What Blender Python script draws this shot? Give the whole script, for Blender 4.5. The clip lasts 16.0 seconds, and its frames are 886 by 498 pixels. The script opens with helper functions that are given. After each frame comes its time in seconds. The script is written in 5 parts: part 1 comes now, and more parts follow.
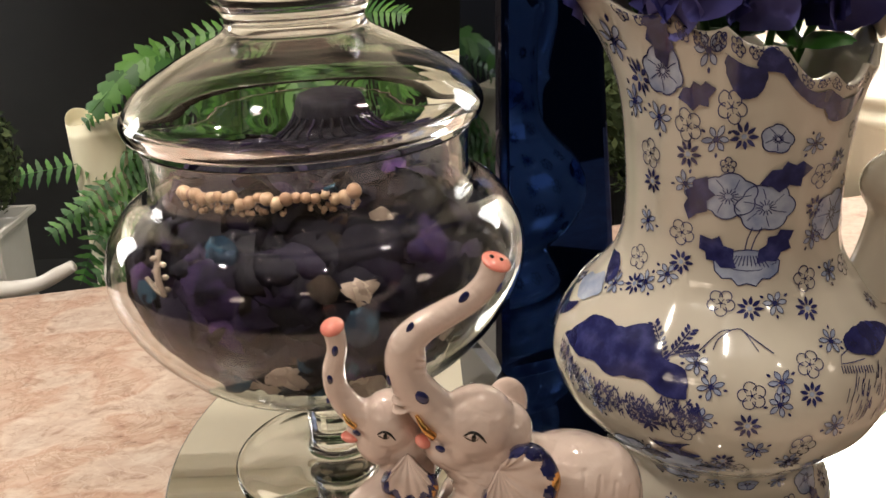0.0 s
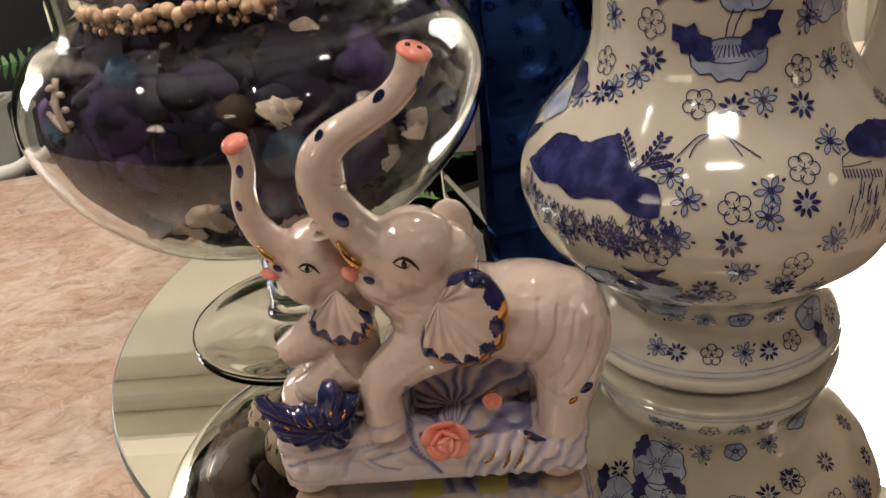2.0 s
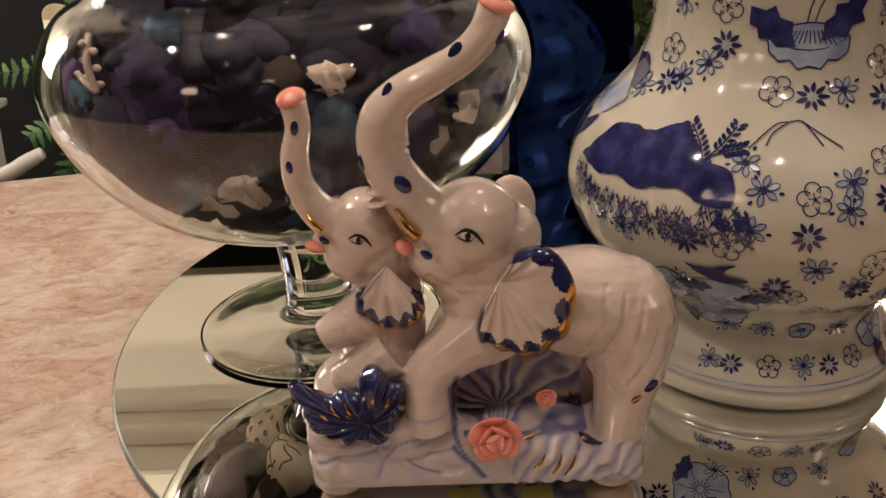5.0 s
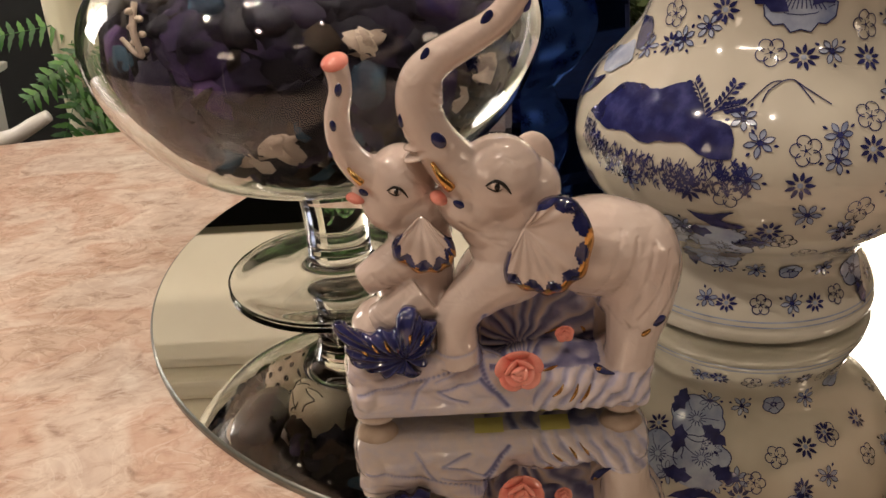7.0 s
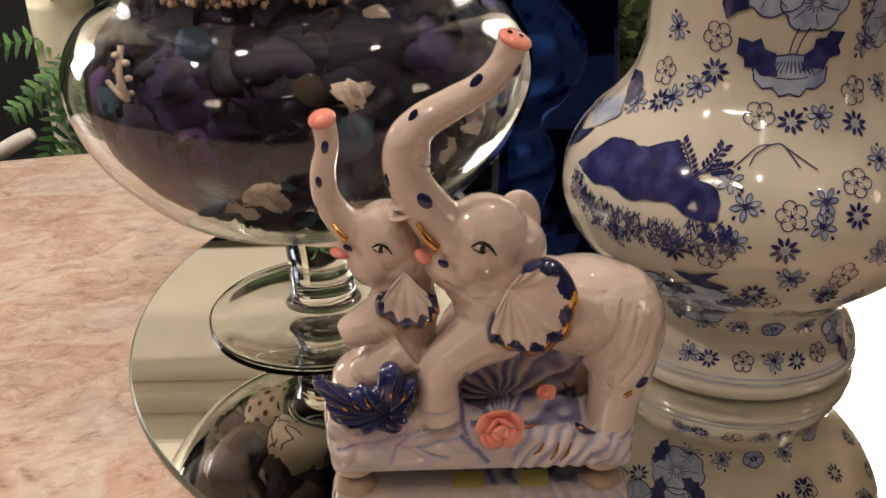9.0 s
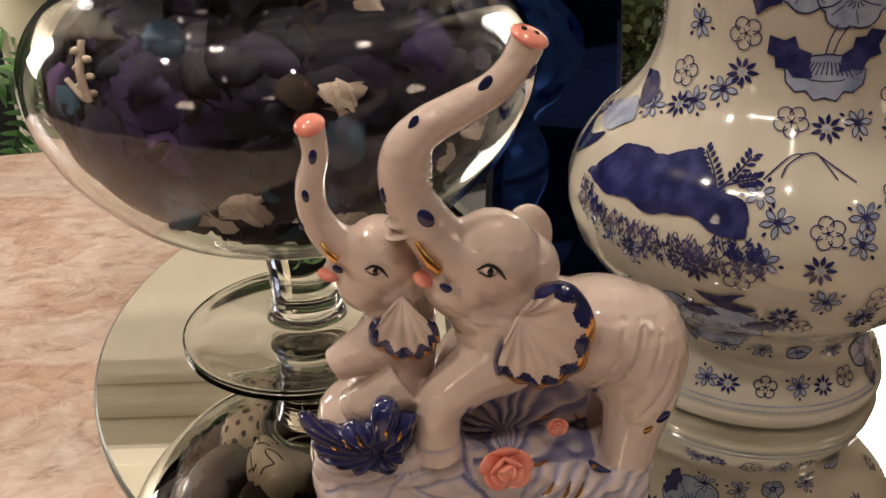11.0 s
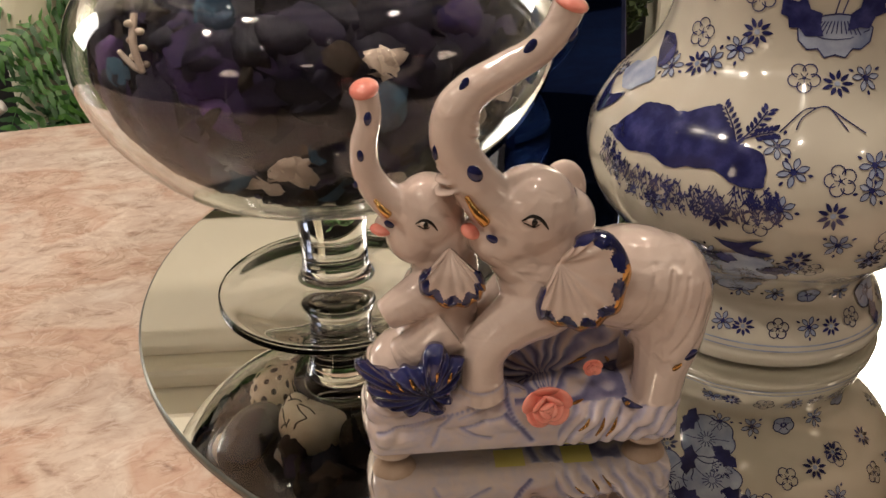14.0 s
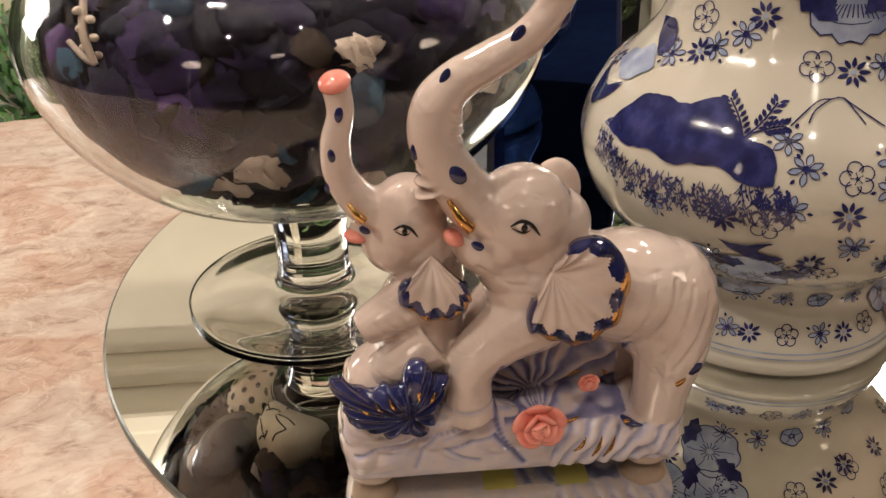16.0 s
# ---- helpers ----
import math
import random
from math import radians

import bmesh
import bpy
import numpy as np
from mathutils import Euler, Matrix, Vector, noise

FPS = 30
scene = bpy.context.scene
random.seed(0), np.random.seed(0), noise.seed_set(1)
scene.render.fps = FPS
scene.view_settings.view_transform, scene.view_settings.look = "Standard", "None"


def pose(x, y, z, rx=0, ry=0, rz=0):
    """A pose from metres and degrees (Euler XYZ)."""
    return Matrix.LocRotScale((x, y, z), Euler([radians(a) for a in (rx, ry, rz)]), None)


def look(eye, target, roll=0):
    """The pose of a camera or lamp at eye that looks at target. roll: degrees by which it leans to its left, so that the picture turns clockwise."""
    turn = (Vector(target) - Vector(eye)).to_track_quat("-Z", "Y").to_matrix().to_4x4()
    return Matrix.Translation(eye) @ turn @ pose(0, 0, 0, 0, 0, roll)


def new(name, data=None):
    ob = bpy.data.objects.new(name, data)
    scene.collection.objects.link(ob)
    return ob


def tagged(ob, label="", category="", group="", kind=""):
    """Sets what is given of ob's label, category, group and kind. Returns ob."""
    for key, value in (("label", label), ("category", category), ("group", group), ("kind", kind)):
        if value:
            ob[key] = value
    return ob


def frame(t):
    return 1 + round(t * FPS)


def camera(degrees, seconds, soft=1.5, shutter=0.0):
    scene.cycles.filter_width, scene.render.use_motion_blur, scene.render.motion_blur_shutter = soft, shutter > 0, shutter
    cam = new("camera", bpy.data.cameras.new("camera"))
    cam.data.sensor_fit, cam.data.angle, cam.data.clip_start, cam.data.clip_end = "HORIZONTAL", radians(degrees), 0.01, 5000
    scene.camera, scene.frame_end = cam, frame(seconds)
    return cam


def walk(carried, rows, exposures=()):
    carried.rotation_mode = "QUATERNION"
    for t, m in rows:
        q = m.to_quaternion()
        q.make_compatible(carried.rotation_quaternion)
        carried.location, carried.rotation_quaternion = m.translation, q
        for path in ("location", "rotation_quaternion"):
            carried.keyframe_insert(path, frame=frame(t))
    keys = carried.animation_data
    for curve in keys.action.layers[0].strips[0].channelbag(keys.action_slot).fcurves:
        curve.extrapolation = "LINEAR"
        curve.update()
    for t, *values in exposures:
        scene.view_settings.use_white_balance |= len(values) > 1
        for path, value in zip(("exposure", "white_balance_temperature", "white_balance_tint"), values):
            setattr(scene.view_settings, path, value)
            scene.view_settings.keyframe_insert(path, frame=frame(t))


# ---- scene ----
cam = camera(51.3, 16.0, shutter=0.3)
PATH = [
    (0, (0.024, -0.017, 0.367), (-0.016, 1.839, -0.377), -3.1),
    (0.5, (0.038, -0.008, 0.353), (-0.017, 1.835, -0.422), -4.4),
    (1, (0.052, 0.004, 0.335), (-0.049, 1.824, -0.489), -6.0),
    (1.5, (0.063, 0.015, 0.314), (-0.072, 1.807, -0.564), -7.0),
    (2, (0.071, 0.023, 0.298), (-0.085, 1.796, -0.615), -7.2),
    (2.5, (0.071, 0.034, 0.283), (-0.094, 1.795, -0.651), -6.8),
    (3, (0.07, 0.048, 0.273), (-0.105, 1.798, -0.68), -7.0),
    (3.5, (0.067, 0.063, 0.266), (-0.117, 1.817, -0.675), -6.8),
    (4, (0.058, 0.07, 0.258), (-0.107, 1.858, -0.622), -5.6),
    (4.2, (0.052, 0.066, 0.257), (-0.098, 1.876, -0.58), -4.8),
    (6.3, (0.005, -0.006, 0.257), (0.007, 1.835, -0.525), -3.0),
    (6.5, (0.004, -0.004, 0.258), (-0.004, 1.821, -0.559), -3.1),
    (7, (0.006, -0.003, 0.269), (-0.015, 1.795, -0.606), -3.3),
    (7.5, (0.005, -0.003, 0.275), (-0.007, 1.79, -0.612), -3.1),
    (8, (0.006, 0.007, 0.277), (0.002, 1.803, -0.603), -2.6),
    (8.5, (0.006, 0.01, 0.282), (0.009, 1.809, -0.593), -1.9),
    (9, (0.007, 0.009, 0.288), (0.02, 1.812, -0.576), -1.4),
    (9.2, (0.007, 0.008, 0.29), (0.024, 1.817, -0.562), -1.3),
    (11.3, (-0.007, 0.055, 0.28), (0.065, 1.842, -0.614), -0.8),
    (11.5, (-0.013, 0.05, 0.281), (0.071, 1.833, -0.622), -1.1),
    (12, (-0.029, 0.04, 0.288), (0.082, 1.813, -0.629), -1.1),
    (12.5, (-0.038, 0.025, 0.293), (0.106, 1.796, -0.625), -0.3),
    (13, (-0.037, 0.02, 0.293), (0.119, 1.792, -0.622), -0.4),
    (13.5, (-0.03, 0.026, 0.286), (0.107, 1.794, -0.639), -1.0),
    (14, (-0.031, 0.028, 0.286), (0.08, 1.79, -0.652), -1.3),
    (14.5, (-0.031, 0.03, 0.286), (0.074, 1.792, -0.654), -1.2),
    (15, (-0.028, 0.032, 0.288), (0.082, 1.794, -0.653), -1.1),
    (15.5, (-0.026, 0.043, 0.284), (0.09, 1.8, -0.666), -1.4),
    (16, (-0.024, 0.061, 0.277), (0.099, 1.809, -0.686), -1.5),
]
walk(cam, [(t, look(eye, target, roll)) for t, eye, target, roll in PATH],
     [(0, 0.22, 6350, 9), (1.0, 0.12, 6300, 8), (1.5, 0.24, 6350, 9), (2.1, -0.03, 6400, 9), (3.0, -0.22, 7050, 15), (4.2, -0.22, 7000, 15), (6.3, 0.05, 6800, 13), (9.0, 0.02, 6600, 11), (13.5, 0.0, 6600, 11), (15.0, 0.05, 6600, 11), (16.0, 0.26, 6500, 11)])

# ---- world, lamps, exposure ----
world = bpy.data.worlds.new("room_dark")
world.use_nodes = True
world.node_tree.nodes["Background"].inputs[0].default_value = (0.9, 0.75, 0.6, 1)
world.node_tree.nodes["Background"].inputs[1].default_value = 0.02
scene.world = world


def area_lamp(name, eye, target, size, watts, colour, shape="DISK", size_y=None):
    data = bpy.data.lights.new(name, "AREA")
    data.shape, data.size, data.energy, data.color = shape, size, watts, colour
    if size_y:
        data.size_y = size_y
    ob = new(name, data)
    ob.matrix_world = look(eye, target)
    return ob


WARM = (1.0, 0.89, 0.76)
# recessed lamps: first set by its glass glint, others added for fill and glints
for lx, ly, w, d in ((0.14, -0.45, 5.0, 0.05), (-0.50, 0.62, 9.2, 0.11), (0.50, 0.58, 4.6, 0.11), (-1.1, 0.1, 12, 0.09), (1.1, -0.9, 2.8, 0.04), (-0.62, -0.60, 4.5, 0.05)):
    area_lamp("unseen_ceiling_lamp", (lx, ly, 1.63), (lx * 0.8, ly * 0.8 + 0.1, 0), d, w, WARM)

# ---- materials ----


def material(name):
    m = bpy.data.materials.new(name)
    m.use_nodes = True
    return m, m.node_tree, m.node_tree.nodes["Principled BSDF"]


def noise_node(nt, scale, detail=4.0, rough=0.55, coords="Object", distort=0.0):
    co = nt.nodes.new("ShaderNodeTexCoord")
    n = nt.nodes.new("ShaderNodeTexNoise")
    n.inputs["Scale"].default_value, n.inputs["Detail"].default_value = scale, detail
    n.inputs["Roughness"].default_value, n.inputs["Distortion"].default_value = rough, distort
    nt.links.new(co.outputs[coords], n.inputs["Vector"])
    return n


def ramp_node(nt, source, stops):
    r = nt.nodes.new("ShaderNodeValToRGB")
    while len(r.color_ramp.elements) < len(stops):
        r.color_ramp.elements.new(0.5)
    for e, (p, c) in zip(r.color_ramp.elements, stops):
        e.position, e.color = p, (*c, 1)
    nt.links.new(source, r.inputs[0])
    return r


def bump_node(nt, bsdf, source, strength, distance):
    b = nt.nodes.new("ShaderNodeBump")
    b.inputs["Strength"].default_value, b.inputs["Distance"].default_value = strength, distance
    nt.links.new(source, b.inputs["Height"])
    nt.links.new(b.outputs[0], bsdf.inputs["Normal"])
    return b


def surface(name, stops, scale, rough=0.5, metal=0.0, bump=0.0, bump_scale=None, coat=0.0, spec=None, distort=0.0, detail=4.0, per_island=False):
    """A surface whose colour runs over the stops by noise, with fine relief."""
    m, nt, b = material(name)
    n = noise_node(nt, scale, detail, distort=distort)
    source = n.outputs["Fac"]
    if per_island:
        g = nt.nodes.new("ShaderNodeNewGeometry")
        mix = nt.nodes.new("ShaderNodeMath")
        mix.operation = "MULTIPLY_ADD"
        mix.inputs[1].default_value, mix.inputs[2].default_value = 0.35, 0.0
        nt.links.new(n.outputs["Fac"], mix.inputs[0])
        add = nt.nodes.new("ShaderNodeMath")
        add.operation = "MULTIPLY_ADD"
        add.inputs[1].default_value = 0.8
        nt.links.new(g.outputs["Random Per Island"], add.inputs[0])
        nt.links.new(mix.outputs[0], add.inputs[2])
        source = add.outputs[0]
    r = ramp_node(nt, source, stops)
    nt.links.new(r.outputs[0], b.inputs["Base Color"])
    b.inputs["Roughness"].default_value, b.inputs["Metallic"].default_value = rough, metal
    b.inputs["Coat Weight"].default_value = coat
    b.inputs["Coat Roughness"].default_value = 0.02
    if spec is not None:
        b.inputs["Specular IOR Level"].default_value = spec
    if bump:
        n2 = noise_node(nt, bump_scale or scale * 4, 5.0)
        bump_node(nt, b, n2.outputs["Fac"], bump, 0.002)
    return m


def glass_material(name, colour, ior=1.47, rough=0.0):
    m, nt, b = material(name)
    b.inputs["Base Color"].default_value = (*colour, 1)
    b.inputs["Roughness"].default_value, b.inputs["IOR"].default_value = rough, ior
    b.inputs["Transmission Weight"].default_value = 1.0
    return m


def marble_material():
    m, nt, b = material("pink_travertine")
    co = nt.nodes.new("ShaderNodeTexCoord")
    mp = nt.nodes.new("ShaderNodeMapping")
    mp.inputs["Rotation"].default_value = (0, 0, radians(15))
    mp.inputs["Scale"].default_value = (1.0, 1.3, 1.0)
    nt.links.new(co.outputs["Object"], mp.inputs[0])
    big = nt.nodes.new("ShaderNodeTexNoise")
    big.inputs["Scale"].default_value, big.inputs["Detail"].default_value, big.inputs["Distortion"].default_value = 13, 8, 0.5
    fine = nt.nodes.new("ShaderNodeTexNoise")
    fine.inputs["Scale"].default_value, fine.inputs["Detail"].default_value, fine.inputs["Distortion"].default_value = 58, 9, 0.7
    fine.inputs["Roughness"].default_value = 0.68
    vein = nt.nodes.new("ShaderNodeTexNoise")
    vein.inputs["Scale"].default_value, vein.inputs["Detail"].default_value, vein.inputs["Distortion"].default_value = 20, 6, 1.2
    for n in (big, fine, vein):
        nt.links.new(mp.outputs[0], n.inputs["Vector"])
    base = ramp_node(nt, big.outputs["Fac"], [(0.28, (0.46, 0.325, 0.255)), (0.40, (0.60, 0.46, 0.375)), (0.47, (0.53, 0.355, 0.275)), (0.54, (0.64, 0.53, 0.45)), (0.60, (0.54, 0.42, 0.35)), (0.70, (0.69, 0.62, 0.55))])
    patch = ramp_node(nt, fine.outputs["Fac"], [(0.28, (0.26, 0.17, 0.13)), (0.36, (0.60, 0.48, 0.42)), (0.44, (0.86, 0.79, 0.75)), (0.53, (0.98, 0.96, 0.94)), (0.68, (1.0, 1.0, 1.0))])
    mix = nt.nodes.new("ShaderNodeMix")
    mix.data_type, mix.blend_type = "RGBA", "MULTIPLY"
    mix.inputs[0].default_value = 0.8
    nt.links.new(base.outputs[0], mix.inputs[6])
    nt.links.new(patch.outputs[0], mix.inputs[7])
    band = ramp_node(nt, vein.outputs["Fac"], [(0.485, (0, 0, 0)), (0.5, (1, 1, 1)), (0.515, (0, 0, 0))])
    mix2 = nt.nodes.new("ShaderNodeMix")
    mix2.data_type = "RGBA"
    mix2.inputs[7].default_value = (0.78, 0.70, 0.62, 1)
    scale = nt.nodes.new("ShaderNodeMath")
    scale.operation = "MULTIPLY"
    scale.inputs[1].default_value = 0.30
    nt.links.new(band.outputs[0], scale.inputs[0])
    nt.links.new(scale.outputs[0], mix2.inputs[0])
    nt.links.new(mix.outputs[2], mix2.inputs[6])
    warp = nt.nodes.new("ShaderNodeMix")
    warp.data_type = "VECTOR"
    warp.inputs[0].default_value = 0.16
    nt.links.new(mp.outputs[0], warp.inputs[4])
    nt.links.new(vein.outputs["Color"], warp.inputs[5])
    cell = nt.nodes.new("ShaderNodeTexVoronoi")
    cell.feature = "DISTANCE_TO_EDGE"
    cell.inputs["Scale"].default_value = 22
    nt.links.new(warp.outputs[1], cell.inputs["Vector"])
    seam = ramp_node(nt, cell.outputs["Distance"], [(0.0, (1, 1, 1)), (0.035, (0.25, 0.25, 0.25)), (0.11, (0, 0, 0))])
    dim = nt.nodes.new("ShaderNodeMath")
    dim.operation = "MULTIPLY"
    nt.links.new(seam.outputs[0], dim.inputs[0])
    fade = ramp_node(nt, big.outputs["Fac"], [(0.42, (0.75, 0.75, 0.75)), (0.58, (0.05, 0.05, 0.05))])
    nt.links.new(fade.outputs[0], dim.inputs[1])
    mix3 = nt.nodes.new("ShaderNodeMix")
    mix3.data_type = "RGBA"
    mix3.inputs[7].default_value = (0.36, 0.22, 0.15, 1)
    nt.links.new(dim.outputs[0], mix3.inputs[0])
    nt.links.new(mix2.outputs[2], mix3.inputs[6])
    nt.links.new(mix3.outputs[2], b.inputs["Base Color"])
    b.inputs["Roughness"].default_value = 0.28
    bump_node(nt, b, fine.outputs["Fac"], 0.12, 0.001)
    return m


def glow_material(name, colour, strength):
    m, nt, b = material(name)
    b.inputs["Base Color"].default_value = (0.8, 0.8, 0.78, 1)
    b.inputs["Emission Color"].default_value = (*colour, 1)
    b.inputs["Emission Strength"].default_value = strength
    return m


SHADE_GLOW = glow_material("lit_shade", (1.0, 0.97, 0.94), 7.0)
WARM_GLOW = glow_material("lit_amber_shade", (1.0, 0.80, 0.62), 4.0)
ROOM_PAINT = surface("taupe_wall_paint", [(0.3, (0.15, 0.12, 0.10)), (0.7, (0.19, 0.155, 0.13))], 4, rough=0.6, bump=0.04, bump_scale=90)
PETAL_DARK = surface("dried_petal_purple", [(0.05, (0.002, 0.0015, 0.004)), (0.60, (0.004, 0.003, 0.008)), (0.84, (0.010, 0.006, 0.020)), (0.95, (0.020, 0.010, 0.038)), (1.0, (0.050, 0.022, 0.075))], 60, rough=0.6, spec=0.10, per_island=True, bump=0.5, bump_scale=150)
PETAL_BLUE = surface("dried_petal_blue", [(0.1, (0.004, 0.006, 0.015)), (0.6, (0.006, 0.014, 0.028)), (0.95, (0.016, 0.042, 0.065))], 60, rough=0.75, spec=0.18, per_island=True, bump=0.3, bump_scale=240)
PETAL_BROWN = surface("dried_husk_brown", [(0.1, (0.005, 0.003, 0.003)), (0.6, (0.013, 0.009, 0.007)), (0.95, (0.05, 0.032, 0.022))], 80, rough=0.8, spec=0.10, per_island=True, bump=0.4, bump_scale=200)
PETAL_CREAM = surface("dried_husk_cream", [(0.1, (0.10, 0.070, 0.050)), (0.6, (0.22, 0.165, 0.125)), (0.95, (0.34, 0.27, 0.21))], 70, rough=0.6, per_island=True, bump=0.4, bump_scale=200)
BEAD = surface("tan_seed", [(0.1, (0.20, 0.105, 0.06)), (0.6, (0.30, 0.18, 0.105)), (0.95, (0.39, 0.27, 0.17))], 200, rough=0.5, per_island=True)
SILK = surface("blue_silk", [(0.1, (0.02, 0.02, 0.13)), (0.6, (0.05, 0.05, 0.26)), (0.95, (0.12, 0.12, 0.40))], 50, rough=0.7, per_island=True)
MOSS = surface("moss_green", [(0.1, (0.02, 0.035, 0.012)), (0.6, (0.05, 0.08, 0.025)), (0.95, (0.10, 0.14, 0.05))], 60, rough=0.8, per_island=True)
INK = surface("black_glaze", [(0.3, (0.008, 0.007, 0.007)), (0.7, (0.02, 0.017, 0.015))], 100, rough=0.15)
BALL_CREAM = surface("cream_wood", [(0.3, (0.50, 0.39, 0.26)), (0.5, (0.66, 0.55, 0.40)), (0.7, (0.74, 0.65, 0.50))], 50, rough=0.5, bump=0.2, bump_scale=120)
DARK_STONE = surface("dark_stone", [(0.3, (0.012, 0.012, 0.020)), (0.7, (0.035, 0.032, 0.052))], 60, rough=0.16, coat=0.6)
MARBLE = marble_material()
MIRROR = surface("tray_mirror", [(0.3, (0.91, 0.91, 0.87)), (0.7, (0.93, 0.93, 0.89))], 3, rough=0.012, metal=1.0)
MIRROR_EDGE = surface("mirror_edge", [(0.3, (0.10, 0.11, 0.10)), (0.7, (0.22, 0.22, 0.19))], 30, rough=0.3, metal=0.6)
GLASS = glass_material("clear_glass", (1.0, 1.0, 1.0), 1.45)
BLUE_MIRROR = surface("cobalt_mirror", [(0.3, (0.007, 0.018, 0.078)), (0.7, (0.010, 0.026, 0.100))], 6, rough=0.03, metal=1.0)
DARK_MIRROR = surface("smoked_mirror", [(0.3, (0.10, 0.115, 0.17)), (0.7, (0.15, 0.165, 0.22))], 6, rough=0.03, metal=1.0)
PORCELAIN = surface("cream_porcelain", [(0.3, (0.48, 0.43, 0.35)), (0.5, (0.53, 0.48, 0.395)), (0.7, (0.57, 0.52, 0.435))], 14, rough=0.12, coat=0.6)
COBALT = surface("cobalt_glaze", [(0.3, (0.010, 0.011, 0.055)), (0.5, (0.018, 0.020, 0.090)), (0.75, (0.055, 0.060, 0.19))], 90, rough=0.12, coat=0.6, detail=6)
PALE_BLUE = surface("pale_blue_wash", [(0.3, (0.19, 0.23, 0.36)), (0.7, (0.42, 0.46, 0.56))], 70, rough=0.12, coat=0.6)


def tinted_china():
    """White glazed china, tinted blue-grey by a value per vertex, strongest in its moulded lines."""
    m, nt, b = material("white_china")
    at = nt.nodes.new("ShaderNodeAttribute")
    at.attribute_name = "tinge"
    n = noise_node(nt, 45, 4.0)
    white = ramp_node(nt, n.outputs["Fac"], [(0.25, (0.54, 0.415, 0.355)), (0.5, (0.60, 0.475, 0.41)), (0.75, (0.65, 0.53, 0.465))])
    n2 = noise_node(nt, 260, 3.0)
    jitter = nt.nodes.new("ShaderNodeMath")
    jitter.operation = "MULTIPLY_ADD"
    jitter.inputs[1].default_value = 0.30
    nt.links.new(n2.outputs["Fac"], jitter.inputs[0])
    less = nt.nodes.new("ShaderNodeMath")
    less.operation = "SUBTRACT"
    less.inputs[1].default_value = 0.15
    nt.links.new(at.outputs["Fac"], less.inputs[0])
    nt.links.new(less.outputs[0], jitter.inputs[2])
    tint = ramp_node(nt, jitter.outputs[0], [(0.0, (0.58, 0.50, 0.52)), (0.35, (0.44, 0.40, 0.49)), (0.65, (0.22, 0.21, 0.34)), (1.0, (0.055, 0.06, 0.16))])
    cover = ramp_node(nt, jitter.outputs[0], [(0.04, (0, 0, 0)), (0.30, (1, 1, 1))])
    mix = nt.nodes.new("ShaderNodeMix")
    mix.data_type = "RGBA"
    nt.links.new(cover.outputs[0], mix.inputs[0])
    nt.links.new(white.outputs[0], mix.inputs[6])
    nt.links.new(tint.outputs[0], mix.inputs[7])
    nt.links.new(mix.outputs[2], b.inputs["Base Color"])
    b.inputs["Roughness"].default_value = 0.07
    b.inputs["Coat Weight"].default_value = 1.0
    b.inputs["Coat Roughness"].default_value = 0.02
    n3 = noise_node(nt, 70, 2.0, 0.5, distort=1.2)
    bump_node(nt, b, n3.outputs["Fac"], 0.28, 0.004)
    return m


CHINA = tinted_china()
BISQUE = surface("bare_bisque", [(0.3, (0.40, 0.27, 0.20)), (0.7, (0.50, 0.36, 0.28))], 120, rough=0.55, bump=0.2, bump_scale=300)
NAVY = surface("navy_glaze", [(0.3, (0.008, 0.010, 0.050)), (0.7, (0.022, 0.027, 0.115))], 110, rough=0.10, coat=0.7)
GOLD = surface("gold_lustre", [(0.3, (0.62, 0.30, 0.09)), (0.7, (0.86, 0.54, 0.20))], 60, rough=0.2, metal=1.0)
CORAL = surface("coral_glaze", [(0.3, (0.72, 0.20, 0.15)), (0.7, (0.88, 0.36, 0.28))], 120, rough=0.2, coat=0.6)
BLACK = surface("black_paint", [(0.3, (0.006, 0.006, 0.006)), (0.7, (0.012, 0.012, 0.011))], 8, rough=0.55, bump=0.05, bump_scale=60)
CREAM = surface("cream_paint", [(0.3, (0.72, 0.66, 0.52)), (0.7, (0.79, 0.73, 0.59))], 6, rough=0.45, bump=0.04, bump_scale=90)
CEILING = surface("ceiling_paint", [(0.3, (0.20, 0.165, 0.14)), (0.7, (0.24, 0.20, 0.17))], 3, rough=0.8)
CARPET = surface("carpet", [(0.3, (0.20, 0.16, 0.12)), (0.7, (0.30, 0.25, 0.19))], 60, rough=0.95, bump=0.4, bump_scale=400)
WAX = surface("ivory_wax", [(0.3, (0.80, 0.74, 0.52)), (0.7, (0.86, 0.81, 0.62))], 12, rough=0.45)
LEAF = surface("fern_green", [(0.1, (0.014, 0.055, 0.012)), (0.5, (0.035, 0.13, 0.022)), (0.9, (0.085, 0.22, 0.035))], 40, rough=0.45, per_island=True)
WHITE = surface("white_enamel", [(0.3, (0.72, 0.70, 0.66)), (0.7, (0.80, 0.78, 0.74))], 20, rough=0.35)
DARK_WOOD = surface("dark_stained_wood", [(0.3, (0.030, 0.018, 0.012)), (0.7, (0.060, 0.036, 0.022))], 25, rough=0.4)
STICKER = surface("yellow_sticker", [(0.3, (0.50, 0.42, 0.10)), (0.7, (0.60, 0.52, 0.16))], 50, rough=0.5)

# ---- mesh tools ----


